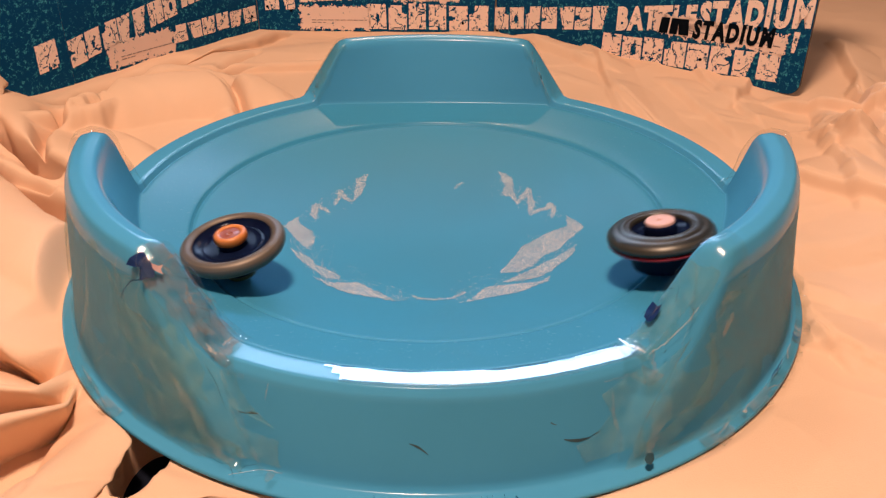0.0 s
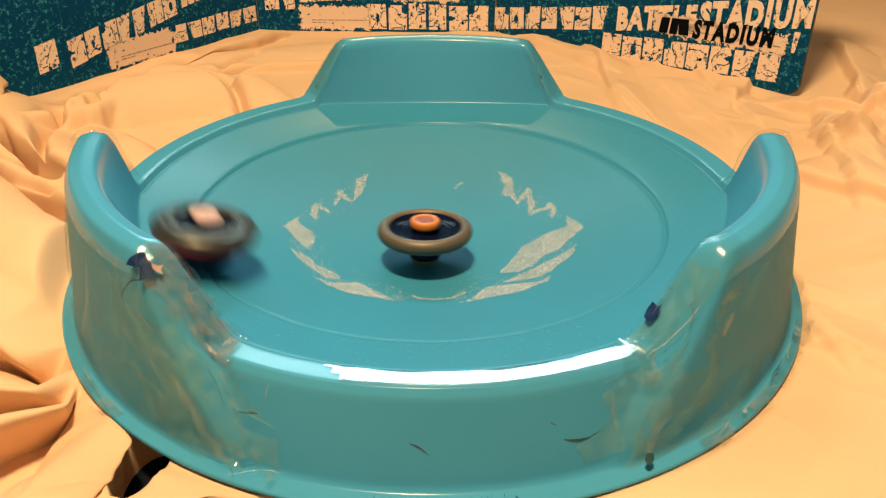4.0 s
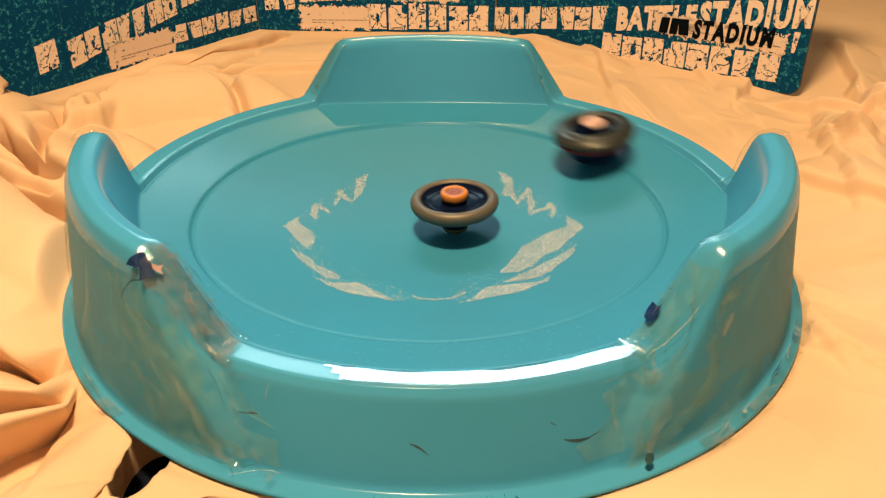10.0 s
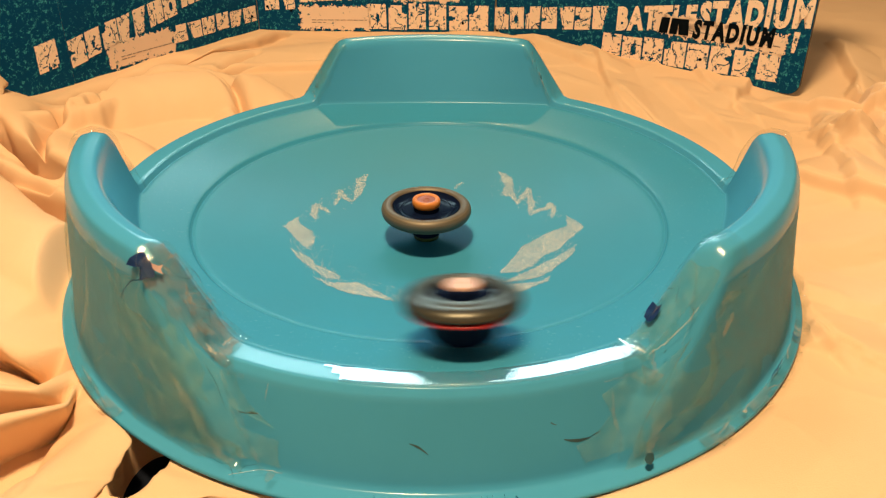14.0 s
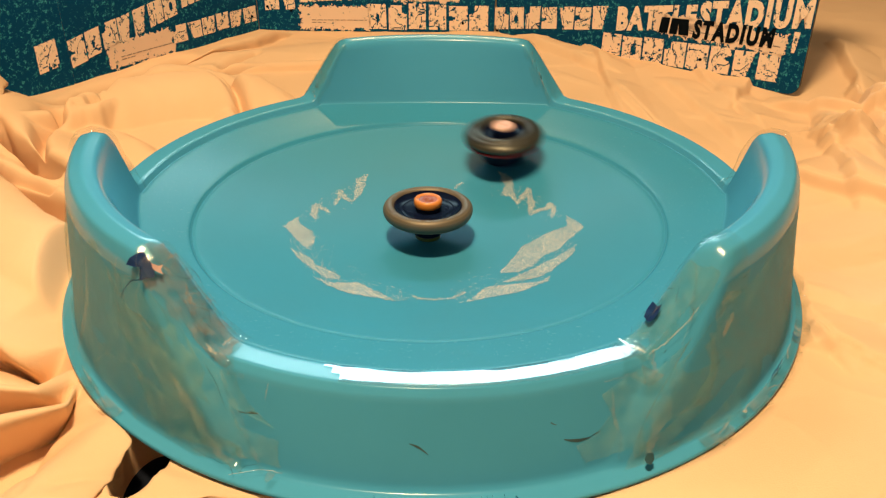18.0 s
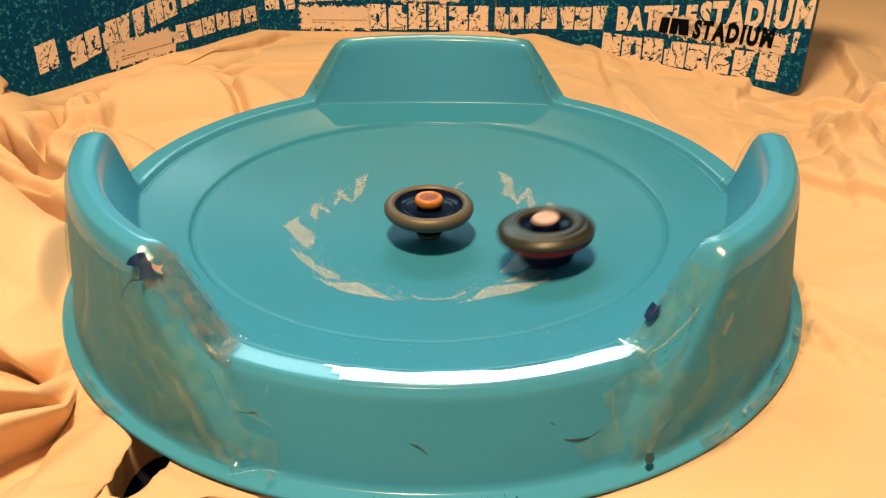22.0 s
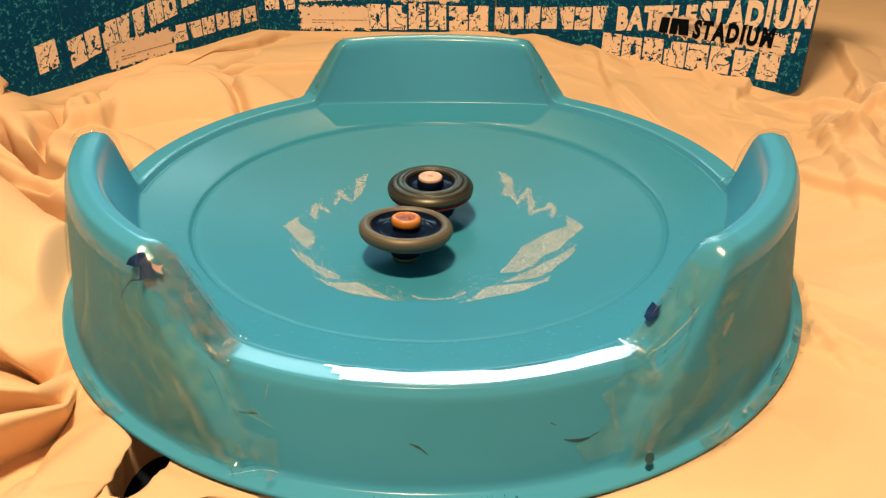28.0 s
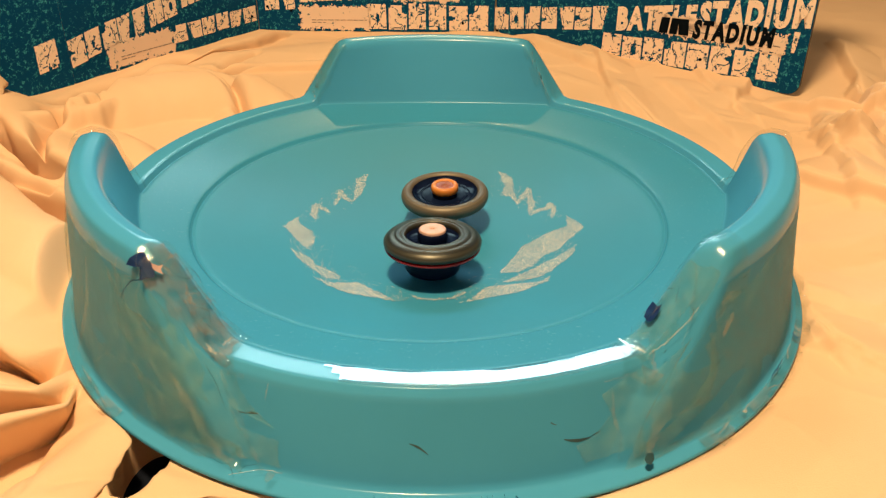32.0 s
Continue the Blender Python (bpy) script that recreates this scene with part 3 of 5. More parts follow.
def perforated_disc(radius, hole, orbit):
    """A disc 1.8 mm thick with four round holes, as a polar grid with the hole cells left out."""
    verts, faces, index = [], [], {}
    rings, segs, thick = 9, 64, 0.0018
    for k in range(2):
        for i in range(rings + 1):
            for j in range(segs):
                index[k, i, j] = len(verts)
                r, a = 0.0022 + (radius - 0.0022) * i / rings, 2 * math.pi * j / segs
                verts.append((r * math.cos(a), r * math.sin(a), thick * k))

    def solid(i, j):
        if not 0 <= i < rings:
            return False
        r, a = 0.0022 + (radius - 0.0022) * (i + 0.5) / rings, 2 * math.pi * ((j % segs) + 0.5) / segs
        return all(math.hypot(r * math.cos(a) - orbit * math.cos(q * math.pi / 2), r * math.sin(a) - orbit * math.sin(q * math.pi / 2)) > hole for q in range(4))

    for i in range(rings):
        for j in range(segs):
            if not solid(i, j):
                continue
            n = (j + 1) % segs
            faces.append((index[1, i, j], index[1, i + 1, j], index[1, i + 1, n], index[1, i, n]))
            faces.append((index[0, i, n], index[0, i + 1, n], index[0, i + 1, j], index[0, i, j]))
            for (di, dj), (p, q) in (((1, 0), ((i + 1, j), (i + 1, n))), ((-1, 0), ((i, n), (i, j))), ((0, 1), ((i + 1, n), (i, n))), ((0, -1), ((i, j), (i + 1, j)))):
                if not solid(i + di, j + dj):
                    faces.append((index[0, p[0], p[1]], index[0, q[0], q[1]], index[1, q[0], q[1]], index[1, p[0], p[1]]))
    return soup(verts, faces)


def red_top():
    top = tagged(new("spinning_top"), "spinning top with thick dark metal wheel and pale pink cap", "spinning top", "battling tops")
    part("metal_wheel", lathe(rounded(mm([(12.4, 17.4), (12.6, 22.0), (13.4, 23.4), (14.4, 23.0), (15.2, 23.7), (17.2, 23.4), (18.0, 22.8), (19.6, 22.6), (21.6, 21.6), (23.0, 20.0), (23.2, 18.6), (22.4, 17.4), (18.0, 17.0), (8.0, 16.8)]), 2)), METAL_DARK, top, "dark brown-grey grooved metal wheel")
    part("red_ring", lathe(rounded(mm([(8, 17.0), (22.4, 17.3), (22.8, 16.2), (21.2, 14.9), (17.0, 14.4), (8, 14.4)]), 2)), RED, top, "red plastic ring below the wheel")
    part("dish", lathe(mm([(12.8, 21.2), (11.6, 20.0), (9, 19.7), (0, 19.7)])), NAVY, top, "dark dish round the cap")
    cap = part("cap", lathe(rounded(mm([(7.0, 17.4), (7.2, 21.9), (6.9, 24.0), (6.2, 24.4)]), 2)), NAVY, top, "dark cap side")
    part("cap_face", lathe(rounded(mm([(6.4, 24.1), (6.3, 25.3), (5.6, 25.7), (1.1, 25.6), (0.9, 24.8), (0, 24.8)]), 2)), PALE, cap, "pale pink cap face with a small centre hole")
    part("underbody", lathe(rounded(mm([(17.5, 14.8), (15.4, 13.8), (13.8, 12.0), (13.2, 5.12), (11.6, 3.8), (6.0, 2.8), (0, 2.8)]), 2)), BLACK, top, "black broad underbody")
    part("tip", lathe(mm([(0, 0), (1.8, 0.1), (2.6, 0.8), (2.8, 3.2), (0, 3.2)])), BLACK, top)
    return top


orange_capped = yellow_top()
pale_capped = red_top()


# ---- print on the card panels ----
def flat_shape(outline, y0=-0.0016, y1=-0.0012, holes=()):
    """Thin upright shapes: each outline is a list of (x, z) corners."""
    verts, faces = [], []
    for ring in outline:
        k, n = len(verts), len(ring)
        verts += [(x, y0, z) for x, z in ring] + [(x, y1, z) for x, z in ring]
        faces += [tuple(range(k, k + n)), tuple(range(k + 2 * n - 1, k + n - 1, -1))] + [(k + i, k + n + i, k + n + (i + 1) % n, k + (i + 1) % n) for i in range(n)]
    return soup(verts, faces)


def cells(panel, name, material, corner, cols, rows, keep, jitter, rng, parent=None, label=""):
    """A flake of print made of small ragged cells; corner(u, v) gives its place, keep(u, v) which cells are left."""
    grid = {}
    for i in range(cols + 1):
        for k in range(rows + 1):
            x, z = corner(i / cols, k / rows)
            grid[i, k] = ((x + rng.uniform(-jitter, jitter)) / 1000, max(z + rng.uniform(-jitter, jitter), 0.3) / 1000)
    shapes = [[grid[i, k], grid[i + 1, k], grid[i + 1, k + 1], grid[i, k + 1]] for i in range(cols) for k in range(rows) if keep((i + .5) / cols, (k + .5) / rows)]
    return part(name, flat_shape(shapes), material, parent or panel, label, smooth=False)


def print_row(panel, x0, z0, x1, z1, h0, h1, count, seed, gap=0.11):
    """A row of worn pale blocks rising from (x0, z0) to (x1, z1), in mm: each has slots worn or cut into it."""
    rng = random.Random(seed)
    for i in range(count):
        a, b = i / count, (i + 1 - gap * rng.uniform(.6, 1.5)) / count
        lift, sink, lean = rng.uniform(-.6, .6), rng.uniform(-.6, .6), rng.uniform(-.05, .05)
        kind, flip, mid, cut = rng.randrange(6), rng.random() < .5, rng.uniform(.42, .58), rng.uniform(.10, .16)
        cracks = [(rng.random(), rng.random(), rng.uniform(0, math.pi), rng.uniform(.25, .6)) for _ in range(3)]
        chips = [(rng.random(), rng.random(), rng.uniform(.02, .07)) for _ in range(5)]

        def corner(u, v):
            f = a + (b - a) * (u + lean * (v - .5))
            return x0 + (x1 - x0) * f, z0 + (z1 - z0) * f + lift + (h0 + (h1 - h0) * f + sink) * v

        def keep(u, v):
            p, q = (1 - u if flip else u), v
            gone = ((p > .66 and abs(q - mid) < cut * (p - .5) * 1.6) if kind == 0 else
                    abs(p - mid) < .40 * (q - .70) if kind == 1 else
                    p > .80 + .30 * (q - mid) if kind == 2 else
                    math.hypot(p - mid, (q - .45) / 1.5) < cut if kind == 3 else
                    (p > .70 and q > .62 + .3 * (1 - p)) if kind == 4 else
                    abs(p - mid) < .30 * (.30 - q))
            if gone:
                return False
            for cu, cv, ca, cl in cracks:
                along, off = (u - cu) * math.cos(ca) + (v - cv) * math.sin(ca), (v - cv) * math.cos(ca) - (u - cu) * math.sin(ca)
                if abs(along) < cl and abs(off + .05 * math.sin(9 * along + ca)) < .022:
                    return False
            return not any(math.hypot(u - cu, v - cv) < cr for cu, cv, cr in chips)

        cells(panel, "print_block", INK_WHITE, corner, 18, 20, keep, .16, rng)


def print_patch(panel, x0, z0, x1, z1, seed):
    """A ragged pale patch with two thin unreadable lines on it."""
    rng = random.Random(seed)
    off = Vector((seed * 2.3, seed, 0))
    wide, high = x1 - x0, z1 - z0

    def keep(u, v):
        edge = min(u * wide, (1 - u) * wide, v * high, (1 - v) * high)
        return edge + 3.4 * noise.noise(Vector((u * wide * .22, v * high * .22, 0)) + off) + 2.6 * noise.noise(Vector((u * wide * .75, v * high * .75, 3)) + off) > 2.2

    patch = cells(panel, "pale_patch", INK_PALE, lambda u, v: (x0 - 1 + (wide + 2) * u, z0 - 1 + (high + 2) * v), round(wide / .85), round(high / .85), keep, .25, rng, None, "ragged pale patch of print")
    for k, (f0, f1) in enumerate(((.18, .92), (.18, .34))):
        z = z0 + (z1 - z0) * (.40 - .10 * k)
        bars, x = [], x0 + (x1 - x0) * f0
        while x < x0 + (x1 - x0) * f1:
            w = rng.uniform(2, 6)
            bars.append([(x / 1000, z / 1000), ((x + w) / 1000, z / 1000), ((x + w) / 1000, (z + .7) / 1000), (x / 1000, (z + .7) / 1000)])
            x += w + 1.2
        part("text_bar", flat_shape(bars, -0.0018, -0.0016), INK_GREY, patch, smooth=False)


def lettering(text, size, material, name, parent, bold=0.0, slant=0.0, thick=0.0002, bend=None, width=None, space=1.0):
    """Built-in font turned into a mesh; bend maps (x, y, z) of the letters to their place."""
    cu = bpy.data.curves.new(name, "FONT")
    cu.body, cu.size, cu.offset, cu.shear, cu.extrude, cu.resolution_u = text, size, bold * size, slant, thick, 3
    cu.space_character = space
    tmp = new(name, cu)
    me = bpy.data.meshes.new_from_object(tmp.evaluated_get(bpy.context.evaluated_depsgraph_get()))
    bpy.data.objects.remove(tmp)
    span = max(v.co.x for v in me.vertices)
    k = width / span if width else 1.0
    for v in me.vertices:
        v.co = Vector(bend(v.co.x * k, v.co.y, v.co.z))
    me.materials.clear()
    me.materials.append(material)
    ob = new(name, me)
    ob.parent = parent
    return ob


def on_card(x0, z0, rise, lift=0.0018):
    """Places flat letters on a panel from (x0, z0) in mm, climbing by rise."""
    return lambda x, y, z: (x0 / 1000 + x, -lift - z, z0 / 1000 + y + x * rise)


def punch_hole(panel, x, z):
    ring = [((x + 1.3 * math.cos(radians(a))) / 1000, (z + 1.3 * math.sin(radians(a))) / 1000) for a in range(0, 360, 30)]
    part("punch_hole", flat_shape([ring], -0.0019, -0.0017), INK_BLACK, panel, smooth=False)


INK_PALE = worn_print("pale_print", (0.80, 0.60, 0.48), (0.10, 0.16, 0.19), 130, 0.36)
INK_GREY = surface("grey_print", (0.30, 0.23, 0.20), None, 90, (0.5, 0.6), 0.0)
print_row(panel_a, 62, 15, 81, 18, 22, 22, 1, 3)
print_row(panel_b, 1, 14, 112, 36, 22, 19, 7, 4)
print_row(panel_b, 116, 39, 165, 48, 16, 15, 3, 5)
print_row(panel_b, 166, 48, 204, 54, 15, 14, 2, 15)
print_patch(panel_b, 34, 2, 103, 26, 6)
print_row(panel_b, 102, 11, 203, 11, 15, 15, 6, 7)
print_row(panel_c, 8, 20, 38, 22, 20, 20, 2, 8)
print_patch(panel_c, 40, 1, 110, 26, 9)
print_row(panel_c, 108, 3, 226, 2, 24, 24, 6, 10)
print_row(panel_c, 42, 28, 130, 33, 14, 14, 5, 16)
print_patch(panel_c, 134, 28, 196, 44, 17)
print_row(panel_d, -1, 3.5, 124, 24.7, 20.5, 20, 7, 11)
lettering("BATTLE", 0.026, INK_WHITE, "print_word", panel_d, 0.060, 0, bend=on_card(130, 26, 0.175, 0.0014), width=0.072, space=1.2)
lettering("STADIUM", 0.028, INK_WHITE, "print_word", panel_d, 0.060, 0, bend=on_card(205, 40, 0.175, 0.0014), width=0.088, space=1.2)
print_patch(panel_d, 164, 28, 279, 47, 12)
print_row(panel_d, 118, 0.5, 279, 8, 20, 22.5, 8, 13)
lettering("STADIUM", 0.0200, INK_BLACK, "black_word", panel_d, 0.055, 0.10, bend=on_card(201, 31.2, 0.055, 0.0019), width=0.0670, space=1.25)
for x, w, lean in ((.1705, .0080, .0012), (.1800, .0070, .0010), (.1888, .0085, -.0010)):
    z = .0300 + (x - .1705) * .055
    part("black_mark", flat_shape([[(x, z), (x + w, z + .0005), (x + w + lean, z + .0138), (x + lean * 1.4, z + .0132)]], -0.0021, -0.0017), INK_BLACK, panel_d, "solid black brand shape", smooth=False)
print_row(panel_d, 282, 33, 287, 33, 16, 16, 1, 14)
for panel, spots in ((panel_c, ((10, 24), (33, 20), (200, 9))), (panel_d, ((2, 3), (24, 2), (211, 14))), (panel_b, ((196, 16), ))):
    for x, z in spots:
        punch_hole(panel, x, z)


# ---- worn silver markings in the bowl: outlines in mm from the centre and degrees ----
SILVER = worn_print("flaking_silver_print", (0.72, 0.68, 0.63), None, 1900, 0.486, 0.07)
SILVER.node_tree.nodes["Principled BSDF"].inputs["Metallic"].default_value = 0.0


def marking(outline):
    bm = bmesh.new()
    bm.faces.new([bm.verts.new((r * math.cos(radians(a)) / 1000, r * math.sin(radians(a)) / 1000, 0)) for r, a in outline])
    bmesh.ops.triangulate(bm, faces=list(bm.faces))
    for _ in range(3):
        bmesh.ops.subdivide_edges(bm, edges=list(bm.edges), cuts=1, use_grid_fill=True)
    for v in bm.verts:
        p = Vector((v.co.x * 900, v.co.y * 900, 0))
        if v.is_boundary:
            v.co.x += 0.0016 * noise.noise(p)
            v.co.y += 0.0016 * noise.noise(p + Vector((7, 0, 0)))
        v.co.z = bowl_height(math.hypot(v.co.x, v.co.y)) + 0.0003
    if sum(f.normal.z for f in bm.faces) < 0:
        bmesh.ops.reverse_faces(bm, faces=list(bm.faces))
    return part("silver_marking", bm, SILVER, arena, "worn flaking silver print")


marking([(76.0, 180.7), (71.2, 169.4), (68.5, 176.3), (60.5, 181.1), (60.0, 193.2), (64.7, 198.4), (69.1, 189.4)])
marking([(72.9, 197.6), (67.1, 204.6), (65.1, 215.8), (62.0, 227.3), (65.5, 230.0), (70.2, 225.2), (69.8, 214.5), (71.8, 206.7)])
marking([(73.7, 221.8), (71.6, 229.9), (61.1, 237.8), (65.6, 249.8), (73.0, 258.6), (71.9, 252.1), (74.5, 239.5), (74.6, 231.3)])
marking([(65.9, 166.5), (70.1, 157.3), (68.6, 154.6), (59.3, 157.3), (58.8, 159.3), (65.7, 158.6), (61.6, 169.5)])
marking([(61.2, 150.2), (69.1, 138.8), (68.8, 137.1), (57.6, 140.6), (57.4, 138.5), (72.9, 126.5), (75.9, 119.1), (61.6, 128.2), (55.7, 140.2), (57.3, 142.6), (63.9, 141.9), (59.5, 150.2)])
marking([(79.9, 358.3), (74.4, 10.8), (72.1, 1.5), (63.5, 358.1), (49.3, 344.5), (53.1, 310.0), (59.8, 315.9), (62.5, 325.5), (62.5, 335.0), (67.3, 339.3)])
marking([(76.4, 344.3), (72.5, 339.3), (65.9, 327.5), (66.8, 319.2), (61.9, 303.8), (66.7, 309.0), (72.0, 316.1), (74.1, 328.1), (76.3, 336.8)])
marking([(74.2, 282.7), (61.9, 295.3), (66.5, 304.8), (75.6, 312.6), (76.1, 319.2), (78.1, 314.7), (76.5, 302.2), (73.3, 292.0)])
marking([(79.2, 59.4), (77.1, 51.5), (68.1, 45.7), (61.2, 36.6), (73.3, 40.9), (73.6, 39.2), (64.9, 26.3), (61.0, 23.0), (56.8, 19.0), (59.6, 25.2), (66.8, 35.2), (57.5, 32.9), (61.0, 41.7), (58.8, 46.7), (67.2, 50.4)])
marking([(60.9, 22.6), (66.9, 21.3), (73.0, 23.9), (72.1, 16.9), (65.0, 8.0), (70.3, 19.1), (65.6, 19.0), (57.2, 18.8)])
marking([(62.7, 261.2), (66.6, 265.8), (67.7, 272.4), (67.5, 278.9), (61.0, 286.1), (63.1, 286.0), (69.0, 278.9), (69.2, 272.3), (68.2, 265.6)])
marking([(55.3, 75.8), (62.5, 72.9), (60.9, 72.2), (53.8, 74.3)])


# loose flecks of the silver print, worn off towards the middle of the bowl
def silver_flecks():
    rng = random.Random(19)
    verts, faces = [], []
    for a0, a1, r0, r1, count in ((178, 262, 52, 72, 420), (280, 360, 50, 74, 420), (125, 172, 56, 70, 120), (10, 58, 56, 72, 120)):
        for _ in range(count):
            a = radians(rng.uniform(a0, a1))
            r = (r1 - abs(rng.gauss(0, .42)) * (r1 - r0)) / 1000
            x, y, turn, ln, w = r * math.cos(a), r * math.sin(a), rng.gauss(a + 1.2, .5), rng.uniform(.3, 1.5) / 1000, rng.uniform(.10, .28) / 1000
            u, v = (math.cos(turn) * ln, math.sin(turn) * ln), (-math.sin(turn) * w, math.cos(turn) * w)
            k = len(verts)
            for s, q in ((-1, 0), (0, -1), (1, 0), (0, 1)):
                px, py = x + u[0] * s + v[0] * q, y + u[1] * s + v[1] * q
                verts.append((px, py, bowl_height(math.hypot(px, py)) + 0.00025))
            faces.append((k, k + 1, k + 2, k + 3))
    ob = part("silver_flecks", soup(verts, faces), SILVER, arena)
    ob["kind"] = "stuff"


silver_flecks()


# ---- clear tape round the guard walls ----
def tape_material(name, dust, tint, crease, gloss_rough=0.06, gain=1.0, most=0.14):
    """Clear film: gloss by angle over a clear sheet, with a share of pale dust and glue."""
    m = bpy.data.materials.new(name)
    m.use_nodes = True
    n, l = m.node_tree.nodes, m.node_tree.links
    n.remove(n["Principled BSDF"])
    out = n["Material Output"]
    co, tex, fine = n.new("ShaderNodeTexCoord"), n.new("ShaderNodeTexNoise"), n.new("ShaderNodeTexNoise")
    tex.inputs["Scale"].default_value, tex.inputs["Detail"].default_value, tex.inputs["Distortion"].default_value = 45, 5, 0.8
    fine.inputs["Scale"].default_value, fine.inputs["Detail"].default_value = 190, 4
    for t in (tex, fine):
        l.new(co.outputs["Object"], t.inputs[0])
    bump = n.new("ShaderNodeBump")
    bump.inputs["Strength"].default_value, bump.inputs["Distance"].default_value = crease, 0.004
    l.new(tex.outputs[0], bump.inputs["Height"])
    clear, gloss, dirt = n.new("ShaderNodeBsdfTransparent"), n.new("ShaderNodeBsdfGlossy"), n.new("ShaderNodeBsdfDiffuse")
    clear.inputs[0].default_value = (0.95, 0.95, 0.93, 1)
    gloss.inputs["Roughness"].default_value = gloss_rough
    dirt.inputs[0].default_value = (*tint, 1)
    l.new(bump.outputs[0], gloss.inputs["Normal"])
    fres = n.new("ShaderNodeFresnel")
    fres.inputs[0].default_value = 1.45
    l.new(bump.outputs[0], fres.inputs["Normal"])
    shine = n.new("ShaderNodeMath")
    shine.operation, shine.inputs[1].default_value, shine.inputs[2].default_value = "MULTIPLY_ADD", gain, 0.0
    cap = n.new("ShaderNodeMath")
    cap.operation, cap.inputs[1].default_value = "MINIMUM", most
    l.new(shine.outputs[0], cap.inputs[0])
    l.new(fres.outputs[0], shine.inputs[0])
    one, two = n.new("ShaderNodeMixShader"), n.new("ShaderNodeMixShader")
    span = n.new("ShaderNodeMapRange")
    span.inputs[1].default_value, span.inputs[2].default_value = 0.35, 0.75
    span.inputs[3].default_value, span.inputs[4].default_value = dust
    l.new(fine.outputs[0], span.inputs[0])
    l.new(span.outputs[0], one.inputs[0])
    l.new(clear.outputs[0], one.inputs[1])
    l.new(dirt.outputs[0], one.inputs[2])
    l.new(cap.outputs[0], two.inputs[0])
    l.new(one.outputs[0], two.inputs[1])
    l.new(gloss.outputs[0], two.inputs[2])
    l.new(two.outputs[0], out.inputs[0])
    return m


TAPE = tape_material("dusty_clear_tape", (0.0, 0.03), (0.45, 0.60, 0.58), 0.30, 0.08, 0.35, 0.035)
TAPE_OLD = tape_material("crumpled_brown_tape", (0.0, 0.10), (0.50, 0.42, 0.36), 0.8, 0.08, 0.6, 0.07)
TAPE_GLOSS = tape_material("shiny_clear_tape", (0.0, 0.05), (0.52, 0.58, 0.55), 0.5, 0.05, 1.0, 0.06)
TAPE_NEW = tape_material("smooth_clear_tape", (0.0, 0.03), (0.6, 0.55, 0.5), 0.12, 0.15, 4.0, 0.65)


def film(name, wall, c0, c1, r0, r1, lift, seed, material, label, ragged=0.12, wave=0.0006, flare=0.0, slant=0.0):
    """A sheet of film over the moulding between columns c0..c1 and rows r0..r1, with torn edges."""
    verts, faces, index = [], [], {}
    off = Vector((seed * 3.1, seed * 1.7, 0))
    rows, cols = list(range(r0, r1 + 1)), list(range(c0, c1 + 1))
    for r in rows:
        for c in cols:
            shift = slant * (r - r0)
            k = (wall * PER + c + math.floor(shift)) % NC
            f, e = shift - math.floor(shift), (k + 1) % NC
            p, nn = Vector(GRID[r, k]).lerp(Vector(GRID[r, e]), f), Vector(NORM[r, k])
            u, v = (c - c0) / (c1 - c0), (r - r0) / (r1 - r0)
            h = lift + wave * (0.5 + noise.noise(p * 90 + off)) + flare * max(0, abs(2 * u - 1) - 0.75) * 4 * v
            index[r, c] = len(verts)
            verts.append(tuple(p + nn * max(h, 0.0003)))
    for r, s in zip(rows, rows[1:]):
        for c, d in zip(cols, cols[1:]):
            u, v = (c + .5 - c0) / (c1 - c0), (r + .5 - r0) / (r1 - r0)
            edge = min(u, 1 - u, v, 1 - v)
            k = (wall * PER + c) % NC
            if edge < ragged * (0.5 + noise.noise(Vector(GRID[r, k]) * 60 + off)):
                continue
            faces.append((index[r, c], index[r, d], index[s, d], index[s, c]))
    ob = part(name, soup(verts, faces), material, arena, label)
    return ob


def wall_point(r, c, lift):
    r = min(max(r, 0), GRID.shape[0] - 2)
    i, j = int(r), int(math.floor(c))
    u, v = r - i, c - j
    p = Vector((0, 0, 0))
    for a, b, w in ((i, j, (1 - u) * (1 - v)), (i + 1, j, u * (1 - v)), (i, j + 1, (1 - u) * v), (i + 1, j + 1, u * v)):
        p += Vector(GRID[a, b % NC]) * w
    nn = Vector(NORM[i, j % NC])
    return p + nn * lift, nn


# dusty tape; its greenish share is raised to lighten the poorly lit outer walls
FACETED = tape_material("crumpled_clear_tape", (0.03, 0.20), (0.32, 0.60, 0.56), 0.15, 0.08, 0.3, 0.014)
FACETED_OLD = tape_material("crumpled_old_tape", (0.0, 0.30), (0.52, 0.40, 0.34), 0.4, 0.08, 1.2, 0.12)


